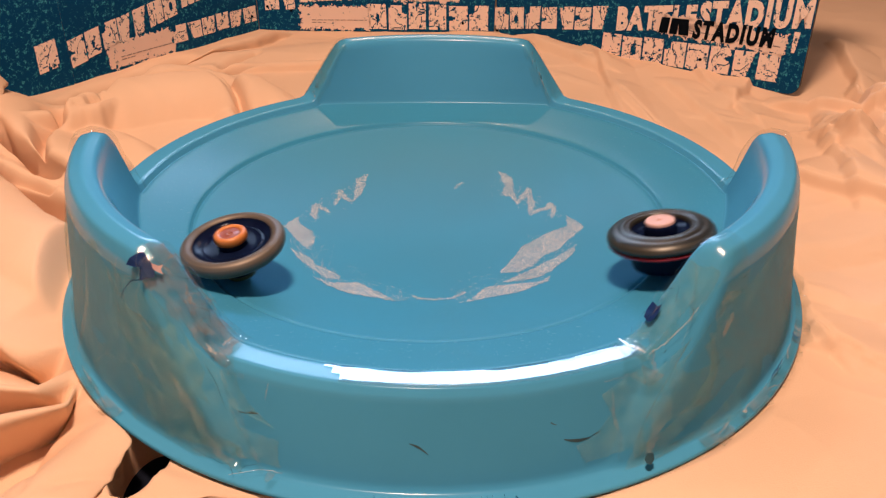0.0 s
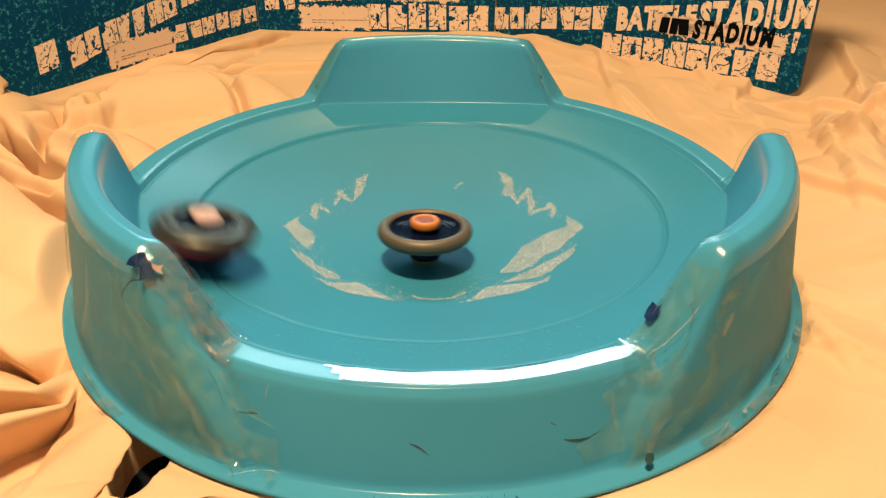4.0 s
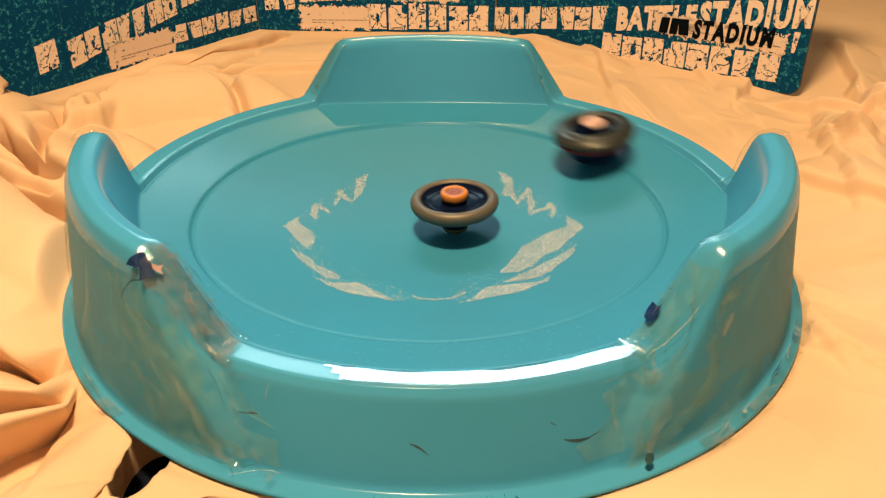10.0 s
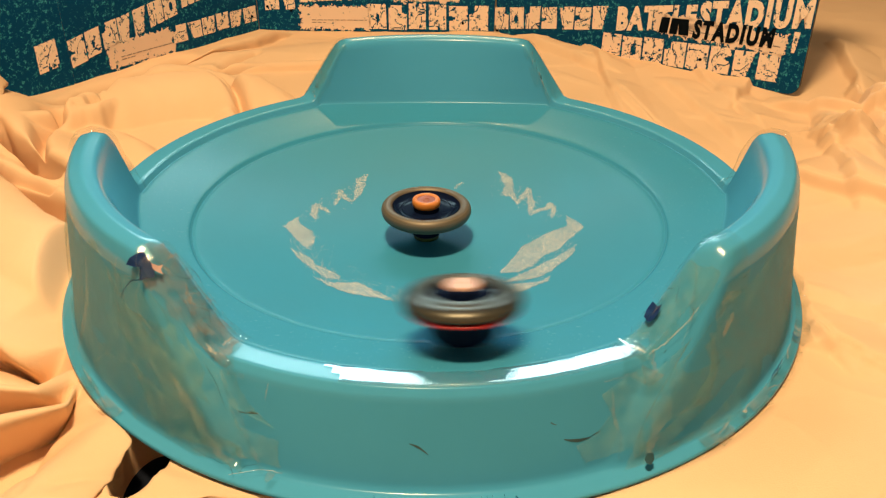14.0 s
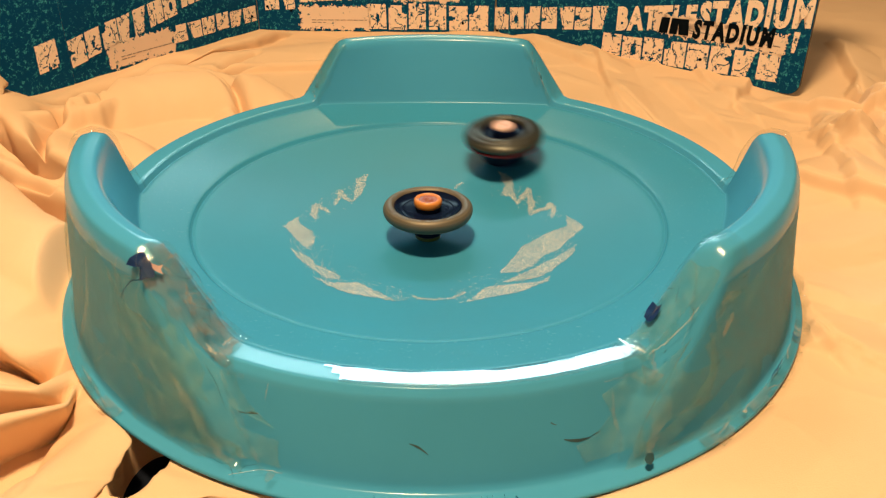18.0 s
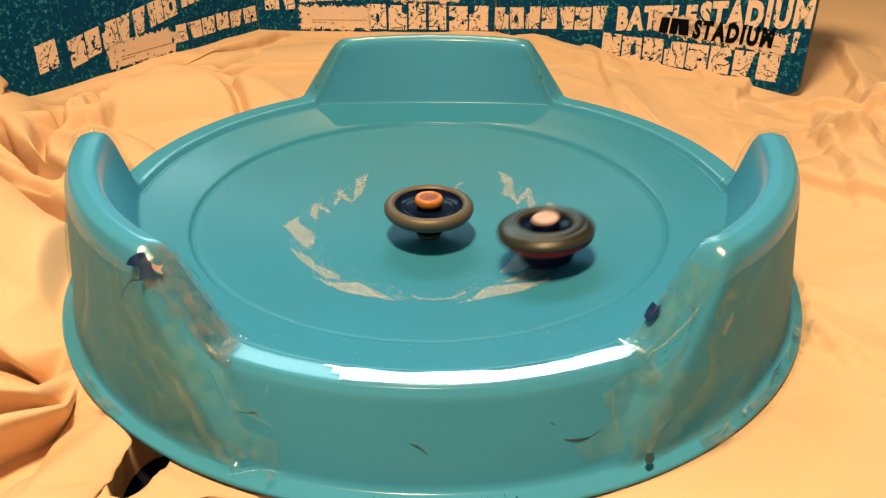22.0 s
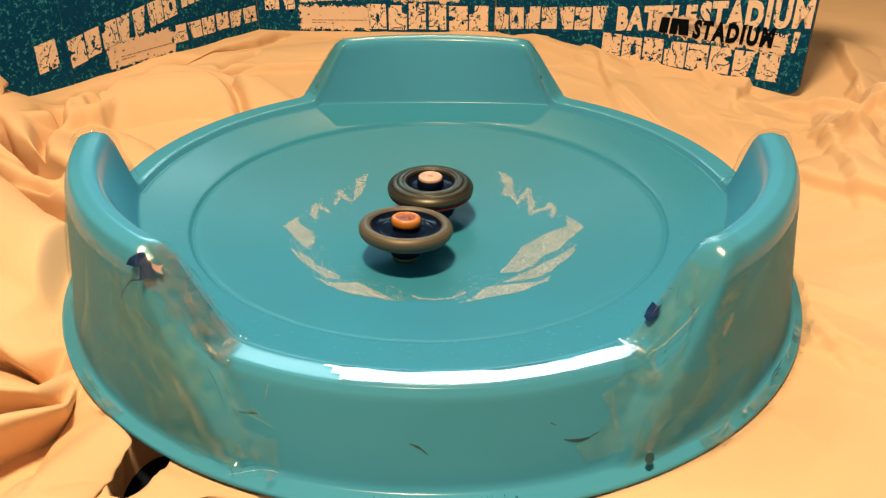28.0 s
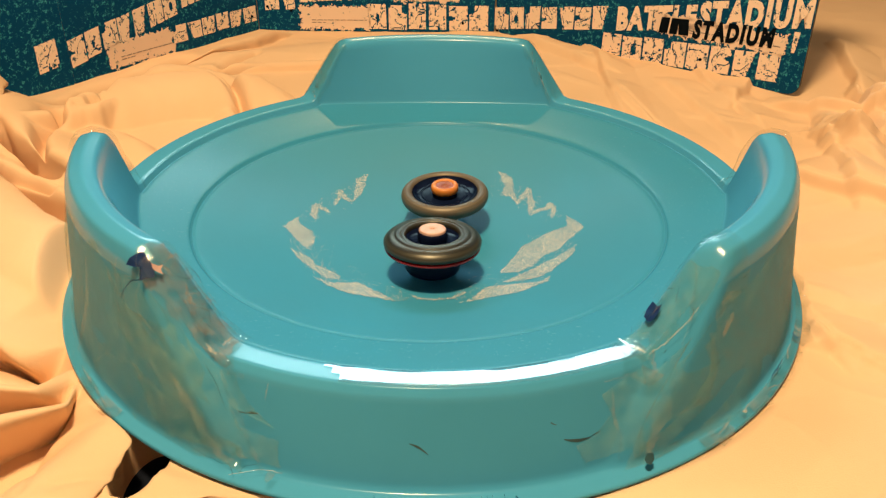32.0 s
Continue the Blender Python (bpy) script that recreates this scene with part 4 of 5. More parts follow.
def facet_film(wall, c0, c1, r0, r1, dc, dr, low, high, seed, material, label=""):
    """Crumpled film over a wall: flat facets between points raised by uneven amounts."""
    rng = random.Random(seed)
    nc, nr = max(2, round((c1 - c0) / dc)), max(2, round((r1 - r0) / dr))
    verts, faces = [], []
    for i in range(nr + 1):
        for k in range(nc + 1):
            edge = i in (0, nr) or k in (0, nc)
            r = r0 + (r1 - r0) * (i + rng.uniform(-.38, .38)) / nr
            c = c0 + (c1 - c0) * (k + rng.uniform(-.38, .38)) / nc
            r = min(max(r, 1), GRID.shape[0] - 3)
            p, nn = wall_point(r, wall * PER + c, (low if edge else rng.uniform(low, high)) / 1000)
            verts.append(tuple(p))
    w = nc + 1
    for i in range(nr):
        for k in range(nc):
            a, b, e, f = i * w + k, i * w + k + 1, (i + 1) * w + k + 1, (i + 1) * w + k
            if min(i, nr - 1 - i, k, nc - 1 - k) == 0 and rng.random() < .22:
                continue
            faces += [(a, b, e), (a, e, f)] if rng.random() < .5 else [(a, b, f), (b, e, f)]
    return part("tape", soup(verts, faces), material, arena, label, smooth=False)


facet_film(1, -6, 46, 10, 46, 5.2, 7.5, 0.4, 2.6, 1, FACETED, "crumpled dusty clear packing tape")
facet_film(1, 32, 55, 14, 45, 4.0, 5.5, 0.6, 2.2, 2, FACETED)
facet_film(1, 40, 53, 46, 67, 1.3, 2.2, 0.5, 2.0, 3, FACETED_OLD, "crumpled old tape on the sloping wall end")
facet_film(2, -4, 50, 10, 46, 6.5, 9.0, 0.4, 2.0, 4, FACETED, "crumpled dusty clear packing tape")
facet_film(2, -16, 4, 15, 46, 4.5, 6.0, 0.5, 1.6, 5, FACETED)
facet_film(2, -13, -2, 47, 66, 1.8, 3.0, 0.4, 1.2, 6, FACETED, "crumpled old tape on the sloping wall end")
facet_film(0, 39, 50, 46, 66, 2.0, 3.0, 0.3, 0.8, 7, FACETED)
film("tape", 1, 39, 55, 44, 74, 0.0009, 3, TAPE_GLOSS, "crumpled tape on the sloping wall end", 0.10, 0.0022)
film("tape", 1, -13, 4, 40, 82, 0.0020, 4, TAPE_GLOSS, "", 0.08, 0.0012, 0.001)
film("tape", 1, 0, 30, 1, 14, 0.0006, 5, TAPE, "", 0.3, 0.0006)
film("tape", 2, -16, 4, 44, 72, 0.0008, 7, TAPE, "", 0.10, 0.0008)
film("tape", 2, 38, 53, 42, 80, 0.0016, 9, TAPE_GLOSS, "", 0.08, 0.0012, 0.002)
film("tape", 2, -2, 42, 1, 13, 0.0012, 10, TAPE_GLOSS, "", 0.3, 0.0028)
film("tape", 0, 39, 52, 46, 84, 0.0006, 11, TAPE, "", 0.12, 0.0006)
film("tape", 0, -12, 2, 46, 84, 0.0006, 12, TAPE, "", 0.12, 0.0006)
film("tape", 1, 63, 97, 54, 64, 0.0004, 13, TAPE_NEW, "smooth shiny tape along the front rim", 0.13, 0.0001)


# ---- creases with painted highlights, glue stains and scratches on the taped walls: grid row, grid column and width in mm ----
# pale film: highlights along creases and ridges are put into its colour
CREASE_PALE = tape_material("highlit_tape_crease", (0.0, 0.07), (0.50, 0.62, 0.56), 0.2, 0.10, 1.0, 0.06)
CREASE_TAN = tape_material("tan_glue_stain", (0.0, 0.30), (0.48, 0.40, 0.32), 0.4, 0.15, 1.0, 0.1)
SCRATCH = tape_material("dark_scratch", (0.35, 0.85), (0.012, 0.05, 0.06), 0.1, 0.3, 0.5, 0.04)
STICKER_EDGE = surface("deep_blue_tape_edge", (0.01, 0.08, 0.20), None, 200, (0.3, 0.5), 0.05)
# near-white film colour that paints glints on folded tape
GLINT = tape_material("painted_tape_glint", (0.15, 0.55), (0.80, 0.76, 0.68), 0.5, 0.10, 2.5, 0.3)


def wall_strip(points, material, seed, lift=0.0019, name="tape_crease"):
    """A thin uneven strip along the moulding through the given points."""
    rng = random.Random(seed)
    line = []
    for (r0, c0, w0), (r1, c1, w1) in zip(points, points[1:]):
        n = 7
        line += [(r0 + (r1 - r0) * k / n, c0 + (c1 - c0) * k / n, w0 + (w1 - w0) * k / n) for k in range(n)]
    line.append(points[-1])
    spots = [wall_point(r, c, lift) for r, c, w in line]
    verts = []
    for i, (p, nn) in enumerate(spots):
        along = spots[min(i + 1, len(spots) - 1)][0] - spots[max(i - 1, 0)][0]
        side = along.cross(nn).normalized()
        half = line[i][2] / 3000
        verts += [tuple(p + side * half * rng.uniform(.5, 1.5)), tuple(p - side * half * rng.uniform(.5, 1.5))]
    return part(name, soup(verts, [(2 * i, 2 * i + 1, 2 * i + 3, 2 * i + 2) for i in range(len(spots) - 1)]), material, arena)


wall_strip(((48.9, 146.1, 0.50), (43.9, 144.6, 1.00), (41.1, 143.9, 0.80), (41.3, 144.9, 0.40)), CREASE_PALE, 400, 0.003)
wall_strip(((55.0, 148.1, 0.50), (46.8, 149.4, 1.00), (40.2, 146.7, 0.80), (37.9, 147.9, 1.60), (33.6, 148.4, 1.00), (32.4, 148.7, 0.40)), CREASE_PALE, 401, 0.003)
wall_strip(((37.3, 147.0, 0.40), (31.9, 145.4, 1.20), (29.0, 145.7, 0.50)), CREASE_PALE, 402, 0.003)
wall_strip(((43.7, 137.4, 1.50), (34.4, 135.6, 4.00), (23.6, 132.4, 4.50), (15.1, 130.0, 1.50)), CREASE_PALE, 403, 0.003)
wall_strip(((15.5, 132.7, 0.50), (24.6, 137.6, 1.00), (27.4, 143.2, 0.50)), CREASE_PALE, 404, 0.003)
wall_strip(((24.2, 137.5, 0.40), (16.6, 135.3, 0.80), (11.4, 135.8, 0.40)), CREASE_PALE, 405, 0.003)
wall_strip(((29.6, 144.1, 0.40), (27.4, 146.2, 0.80), (26.0, 148.0, 0.40)), CREASE_PALE, 406, 0.003)
wall_strip(((30.2, 147.9, 1.56), (24.4, 148.5, 6.76), (16.9, 148.6, 5.72), (7.2, 152.2, 2.08)), CREASE_PALE, 407, 0.003)
wall_strip(((44.2, 159.7, 1.04), (29.7, 159.8, 4.68), (11.7, 160.3, 2.08)), CREASE_PALE, 408, 0.003)
wall_strip(((7.3, 131.2, 0.50), (6.7, 134.1, 1.60), (2.9, 137.8, 0.80)), CREASE_TAN, 410, 0.003)
wall_strip(((16.7, 154.8, 0.50), (15.8, 155.4, 2.40), (15.5, 156.6, 0.80)), CREASE_TAN, 411, 0.003)
wall_strip(((46.8, 166.1, 0.40), (43.2, 165.5, 0.90), (39.9, 165.0, 0.40)), CREASE_TAN, 412, 0.003)
wall_strip(((40.0, 156.7, 0.25), (35.8, 157.4, 0.35), (29.2, 157.2, 0.25)), SCRATCH, 413, 0.0032, "scratch")
wall_strip(((14.5, 145.6, 0.25), (12.2, 147.8, 0.35), (4.1, 152.9, 0.25)), SCRATCH, 414, 0.0032, "scratch")
wall_strip(((4.3, 154.7, 0.25), (12.6, 155.1, 0.35), (14.1, 159.6, 0.25)), SCRATCH, 415, 0.0032, "scratch")
wall_strip(((32.5, 160.6, 0.50), (33.4, 162.0, 1.20), (34.0, 163.1, 0.30)), SCRATCH, 416, 0.0032, "scratch")
wall_strip(((3.6, 151.6, 0.30), (7.7, 158.5, 0.70), (10.7, 163.3, 0.30)), GLINT, 417, 0.003)
wall_strip(((37.6, 216.4, 0.60), (41.6, 215.3, 1.40), (42.3, 216.7, 2.80), (44.5, 216.4, 0.80)), CREASE_PALE, 418, 0.003)
wall_strip(((15.2, 225.8, 0.40), (20.9, 226.1, 0.90), (25.8, 226.7, 0.50)), CREASE_PALE, 419, 0.003)
wall_strip(((44.1, 199.7, 0.50), (29.4, 202.0, 2.60), (15.0, 207.1, 0.80)), CREASE_PALE, 420, 0.003)
wall_strip(((46.6, 198.6, 0.50), (46.2, 201.8, 2.60), (33.0, 207.6, 1.20)), CREASE_PALE, 421, 0.003)
wall_strip(((33.5, 212.0, 1.56), (23.0, 213.7, 8.84), (13.0, 216.0, 2.60)), CREASE_PALE, 422, 0.003)
wall_strip(((59.5, 213.4, 0.80), (50.0, 210.6, 2.40), (39.8, 210.8, 0.80)), CREASE_PALE, 423, 0.003)
wall_strip(((0.0, 219.8, 0.40), (9.7, 222.4, 0.90), (0.0, 223.1, 0.40)), CREASE_PALE, 424, 0.003)
wall_strip(((49.6, 203.8, 0.60), (39.5, 206.8, 3.00), (37.5, 206.4, 1.60)), CREASE_TAN, 425, 0.003)
wall_strip(((34.5, 233.6, 0.50), (21.2, 235.3, 1.20), (16.9, 235.1, 0.60)), CREASE_TAN, 426, 0.003)
wall_strip(((28.9, 219.0, 0.30), (29.8, 219.6, 0.60)), SCRATCH, 427, 0.0032, "scratch")
wall_strip(((21.8, 218.5, 0.30), (22.9, 218.9, 0.70)), SCRATCH, 428, 0.0032, "scratch")
wall_strip(((35.2, 217.6, 0.30), (35.8, 218.3, 0.50)), SCRATCH, 429, 0.0032, "scratch")
wall_strip(((45.0, 217.6, 0.30), (45.0, 218.5, 0.60)), SCRATCH, 430, 0.0032, "scratch")
wall_strip(((14.9, 217.8, 0.40), (15.0, 218.4, 0.80)), SCRATCH, 431, 0.0032, "scratch")
wall_strip(((0.0, 224.3, 0.30), (0.0, 225.3, 0.60)), SCRATCH, 432, 0.0032, "scratch")
wall_strip(((43.0, 207.4, 0.30), (43.1, 207.8, 0.70)), SCRATCH, 433, 0.0032, "scratch")
# crumpled scraps of old tape, some painted as glints, on the sloping ends of two guard walls
rng = random.Random(77)
for n in range(105):
    left = n < 75
    f = rng.random()
    if left:
        r, c = rng.gauss(61, 4.5), 149.5 + 9.5 * f + rng.gauss(0, .7)
        r -= 5.0 * max(f - .7, 0) * rng.random() * 3
    else:
        r, c = rng.uniform(48, 66), 203.0 + 8.5 * f + rng.gauss(0, .4)
    r = min(r, 67.5)
    turn, reach = rng.uniform(0, math.pi), rng.uniform(.25, .95)
    dr, dc = 3.2 * reach * math.sin(turn), 1.0 * reach * math.cos(turn)
    pick = rng.random()
    mat = CREASE_TAN if pick < .45 else SCRATCH if pick < .65 else CREASE_PALE if pick < .9 else GLINT
    w = rng.uniform(.15, .5) * (4.5 if mat is CREASE_TAN and rng.random() < .3 else 1)
    wall_strip([(r - dr, c - dc, w * .5), (r, c + rng.uniform(-.3, .3), w), (r + dr, c + dc, w * .4)], mat, n, 0.0026)
# glue flecks and painted glints along the sloping edges of the far guard wall
for n in range(56):
    f, right = rng.random(), n % 2
    r, c = (64 + 8 * f + rng.gauss(0, 1.2), 323.5 - 11.0 * f + rng.gauss(0, .4)) if right else (53 + 12 * f + rng.gauss(0, 1.2), 41.5 + 11.0 * f + rng.gauss(0, .4))
    pick = rng.random()
    mat = CREASE_TAN if pick < .55 else SCRATCH if pick < .7 else GLINT
    w = rng.uniform(.3, 1.1)
    wall_strip([(r - rng.uniform(.5, 2), c - rng.uniform(-.4, .4), w * .4), (r, c, w), (r + rng.uniform(.5, 2), c + rng.uniform(-.5, .5), w * .3)], mat, 200 + n, 0.0012)
wall_strip([(66.6, 318.4, .8), (67.4, 318.1, 1.3), (68.0, 317.9, .6)], SCRATCH, 301, 0.0014)
# glints painted on the folded ends of tape where the rim meets the wall ends
wall_strip([(49.0, 157.8, .6), (48.6, 158.6, 2.2), (49.5, 159.4, 1.0)], GLINT, 3, 0.0028)
wall_strip([(61.6, 160.0, .4), (60.0, 160.1, .9), (55.0, 159.6, .5)], GLINT, 4, 0.0028)
wall_strip([(63.5, 202.0, 1.2), (60.5, 202.3, 1.6), (56.0, 202.9, .9), (52.0, 203.6, .5)], GLINT, 5, 0.0028)
wall_strip([(50.0, 204.2, .4), (46.4, 207.0, .45), (46.0, 210.2, .6), (47.0, 211.4, .4)], GLINT, 6, 0.0028)


# loose ends of tape that stick out past the flange
def flange_scrap(c0, c1, reach, material, seed):
    rng = random.Random(seed)
    verts, n = [], 7
    for i in range(n + 1):
        c = c0 + (c1 - c0) * i / n
        p, nn = wall_point(8.5, c, 0.0016)
        q, nn = wall_point(2.4, c, 0.0010)
        out = Vector((q.x, q.y, 0)).normalized() * (reach / 1000 * rng.uniform(.25, 1.0) * math.sin(math.pi * (i + .6) / (n + 1.2)))
        verts += [tuple(p), tuple(q + Vector((0, 0, rng.uniform(.0002, .0016)))), tuple(q + out + Vector((0, 0, rng.uniform(-.0004, .0022))))]
    faces = [f for i in range(n) for f in ((3 * i, 3 * i + 1, 3 * i + 4, 3 * i + 3), (3 * i + 1, 3 * i + 2, 3 * i + 5, 3 * i + 4))]
    return part("tape_scrap", soup(verts, faces), material, arena)


for n, (c0, c1, reach, mat) in enumerate(((236.5, 240.0, 7, CREASE_TAN), (233.8, 236.2, 3, CREASE_PALE), (229.5, 232.5, 3, CREASE_PALE), (226.6, 229.6, 3.4, CREASE_TAN), (224.4, 226.4, 3, CREASE_PALE), (221.0, 224.0, 4, CREASE_TAN), (242.0, 244.5, 4, CREASE_PALE), (132.0, 134.5, 2.5, CREASE_PALE), (135.5, 138.0, 2, CREASE_TAN))):
    flange_scrap(c0, c1, reach, mat, n)
# painted glints on the tape over the flange
for n, row in enumerate((((10, 238.6, .4), (6, 238.0, 1.2), (3, 238.2, .4)), ((11, 235.6, .4), (8, 234.4, 1.0), (6, 233.6, .3)), ((6, 229.2, .4), (4, 230.0, 1.0), (2.5, 230.6, .3)), ((8, 226.6, .4), (6, 225.6, 1.8), (5, 226.0, .4)), ((7, 224.0, .4), (5.4, 223.2, 1.4), (4, 222.4, .4)))):
    wall_strip(row, GLINT, 60 + n, 0.0030)
for n, row in enumerate((((11, 237.6, .4), (6, 237.0, 1.4), (4, 237.2, .6)), ((12, 233.4, .4), (10, 231.8, 1.2), (9, 230.6, .3)))):
    wall_strip(row, STICKER_EDGE, 70 + n, 0.0026)


# ---- small torn stickers, scuffs and moulded letters on the arena ----
STICKER = surface("dark_blue_sticker", (0.006, 0.025, 0.11), (0.010, 0.03, 0.09), 300, (0.55, 0.7), 0.05, spec=0.15)
PINK_PAPER = surface("pale_pink_paper", (0.62, 0.40, 0.36), (0.50, 0.30, 0.27), 300, (0.6, 0.8), 0.1)
DARK_MARK = surface("dark_scuff", (0.018, 0.055, 0.07), (0.03, 0.09, 0.11), 300, (0.5, 0.6), 0.0)


def decal(name, centre, normal, outline, material, label=""):
    """A flat torn scrap stuck on the moulding; outline in mm, x to the side, y up the surface."""
    nn = Vector(normal).normalized()
    side = Vector((0, 0, 1)).cross(nn).normalized()
    up = nn.cross(side)
    base = Vector(centre) + nn * 0.0036
    ring = [base + side * (x / 1200) + up * (y / 1200) for x, y in outline]
    n = len(ring)
    bm = soup([tuple(p) for p in ring] + [tuple(p - nn * 0.0004) for p in ring], [tuple(range(n)), tuple(range(2 * n - 1, n - 1, -1))] + [(i, n + i, n + (i + 1) % n, (i + 1) % n) for i in range(n)])
    return part(name, bm, material, arena, label, smooth=False)


def scrap(name, outline, material, lift, label=""):
    """A torn scrap that follows the moulding; outline in grid rows and columns."""
    ring = [wall_point(r, c, lift)[0] for r, c in outline]
    mid = sum(ring, Vector()) / len(ring)
    n = len(ring)
    return part(name, soup([tuple(p) for p in ring] + [tuple(mid)], [(i, (i + 1) % n, n) for i in range(n)]), material, arena, label, smooth=False)


scrap("torn_sticker", ((48.1, 147.4), (50.7, 147.9), (53.3, 148.4), (54.1, 148.8), (53.8, 149.6), (53.0, 150.4), (51.9, 150.8), (49.6, 150.1), (46.8, 149.1), (48.4, 149.1), (50.2, 149.0), (48.9, 148.3)), STICKER, 0.0026, "torn dark blue sticker")
scrap("sticker_scrap", ((53.6, 149.8), (55.0, 150.3), (57.0, 150.5), (55.0, 150.7), (54.5, 151.2), (53.4, 150.7), (52.9, 150.2)), PINK_PAPER, 0.0029, "pale pink sticker scrap")
wall_strip(((47.2, 149.2, 0.50), (44.3, 146.9, 0.50), (42.4, 145.3, 0.40), (40.1, 144.0, 0.30)), STICKER, 501, 0.0026, "sticker_edge")
scrap("torn_sticker", ((64.0, 206.7), (66.4, 207.8), (66.0, 208.8), (61.9, 208.2), (61.3, 208.6), (60.6, 207.6), (60.7, 206.7), (61.6, 206.4)), STICKER, 0.002, "torn dark blue sticker")
wall_strip(((62.3, 206.6, 0.50), (61.8, 207.2, 1.00), (61.7, 207.8, 0.80), (61.3, 208.4, 0.40)), CREASE_TAN, 502, 0.0024)
decal("glue_patch", (.1060, -.1362, .0482), (.58, -.80, .15), [(-3.5, -5.5), (-1.5, -4.5), (.5, -1), (3.5, 1), (3, 5.5), (1, 2.5), (-1.5, 1), (-2.8, -2)], TAPE_OLD, "brown glue patch under tape")
decal("tape_flap", (.0806, -.1474, .0322), (-.15, -.82, .55), [(-5, 4.6), (-1, 2.8), (5, 1), (1, -2.6), (-.5, -4), (-3.4, -3.6)], TAPE_OLD, "loose brown tape flap")
decal("glue_patch", (.0786, -.1604, .0046), (.34, -.72, .60), [(-2.4, 1), (-.6, 3), (2.4, 2.2), (1.8, -.6), (-.4, -2.2), (-2.2, -1)], DARK_MARK)
decal("glue_patch", (-.0895, -.1430, .0250), (-.30, -.93, .20), [(-2.2, 5), (-.4, 2), (1.8, -1), (2.6, -5), (.8, -6.2), (-1.2, -2)], TAPE_OLD)
decal("glue_patch", (-.0545, -.1702, .0030), (-.05, -.18, .98), [(-2, 2.4), (1.6, 2.6), (1, -.6), (-.6, -3.2), (-2.4, -1.4)], TAPE_OLD)
decal("glue_patch", (-.0662, -.1600, .0100), (-.10, -.90, .42), [(-1.6, 1.2), (.2, 1.8), (1.8, .6), (1.2, -1), (-.8, -1.4)], CREASE_TAN)
decal("glue_patch", (-.0830, -.1372, .0478), (.50, -.62, .62), [(-2, 6), (.4, 4), (2.4, -1), (3, -5), (.6, -6.6), (-1.2, -1)], TAPE_OLD)


def scuff(a0, z0, a1, z1, width, bow=0.0):
    """A thin dark scuff on the front of the rim, from angle a0 and height z0 (mm) to a1, z1."""
    verts, n = [], 8
    for i in range(n + 1):
        f = i / n
        a, z = a0 + (a1 - a0) * f, z0 + (z1 - z0) * f + bow * math.sin(math.pi * f)
        for s in (-.5, .5):
            h = z + s * width * (0.25 + math.sin(math.pi * min(max(f, .08), .92)))
            r = .1740 + (h / 1000 - .0045) / .0307 * -.0115 + 0.0003
            verts.append((r * math.cos(radians(a)) + 0.0022, r * math.sin(radians(a)), h / 1000))
    bm = soup(verts, [(2 * i, 2 * i + 2, 2 * i + 3, 2 * i + 1) for i in range(n)])
    return part("scuff_mark", bm, DARK_MARK, arena)


for row in ((245.4, 21.2, 248.2, 22.0, .9), (267.2, 19.4, 269.4, 15.8, .7, .6), (283.1, 28.6, 285.5, 29.3, .8), (286.3, 29.6, 287.7, 29.9, .7), (283.5, 25.4, 284.9, 22.1, .5, -.6), (285.7, 16.6, 289.1, 15.4, .9, -.7), (275.4, 34.4, 276.6, 34.6, .8), (277.2, 32.5, 278.5, 33.6, .6), (289.3, 15.8, 290.5, 16.6, .4)):
    scuff(*row)


def flange_letters(x, y, z):
    """Wraps letters round the front flange, feet outwards."""
    a, r = radians(261.6) + x / 0.180, 0.1822 - y
    return (r * math.cos(a) + 0.0022, r * math.sin(a), 0.0019 + (0.1822 - r) * 0.16 + z)


lettering("MADE IN CHINA", 0.0070, PLASTIC, "moulded_letters", arena, 0.008, 0, 0.0006, flange_letters, 0.058)


# ---- what moves ----
def hermite(ts, vs, t):
    """A smooth curve through (ts, vs), which need not be evenly spaced."""
    i = min(max(int(np.searchsorted(ts, t)) - 1, 0), len(ts) - 2)

    def rate(k):
        if k == 0 or k == len(ts) - 1:
            j = 0 if k == 0 else k - 1
            return (vs[j + 1] - vs[j]) / (ts[j + 1] - ts[j])
        h0, h1 = ts[k] - ts[k - 1], ts[k + 1] - ts[k]
        return ((vs[k] - vs[k - 1]) / h0 * h1 + (vs[k + 1] - vs[k]) / h1 * h0) / (h0 + h1)

    h = ts[i + 1] - ts[i]
    u = (t - ts[i]) / h
    return ((1 + 2 * u) * (1 - u) ** 2 * vs[i] + u * (1 - u) ** 2 * h * rate(i) + u * u * (3 - 2 * u) * vs[i + 1] - u * u * (1 - u) * h * rate(i + 1))


def stand(x, y, lean, spin):
    """A top's pose with its tip on the bowl at (x, y), its axis turned from upright towards the bowl's normal by the share lean."""
    r = math.hypot(x, y)
    k = min(r, 0.1175)
    slope = math.atan((bowl_height(k + 1e-4) - bowl_height(k)) / 1e-4) * lean
    a = math.atan2(y, x)
    tilt = Matrix.Rotation(a, 4, "Z") @ Matrix.Rotation(-slope, 4, "Y") @ Matrix.Rotation(-a, 4, "Z")
    return Matrix.Translation((x, y, bowl_height(r) + 0.0004)) @ tilt @ Matrix.Rotation(radians(spin), 4, "Z")


def glide(rows, place):
    """Poses 30 times a second along the rows (seconds, a, b) of a top."""
    ts, av, bv = ([r[k] for r in rows] for k in range(3))
    return [(f / FPS, place(f / FPS, hermite(ts, av, f / FPS), hermite(ts, bv, f / FPS), (f * 47) % 360)) for f in range(32 * FPS + 1)]


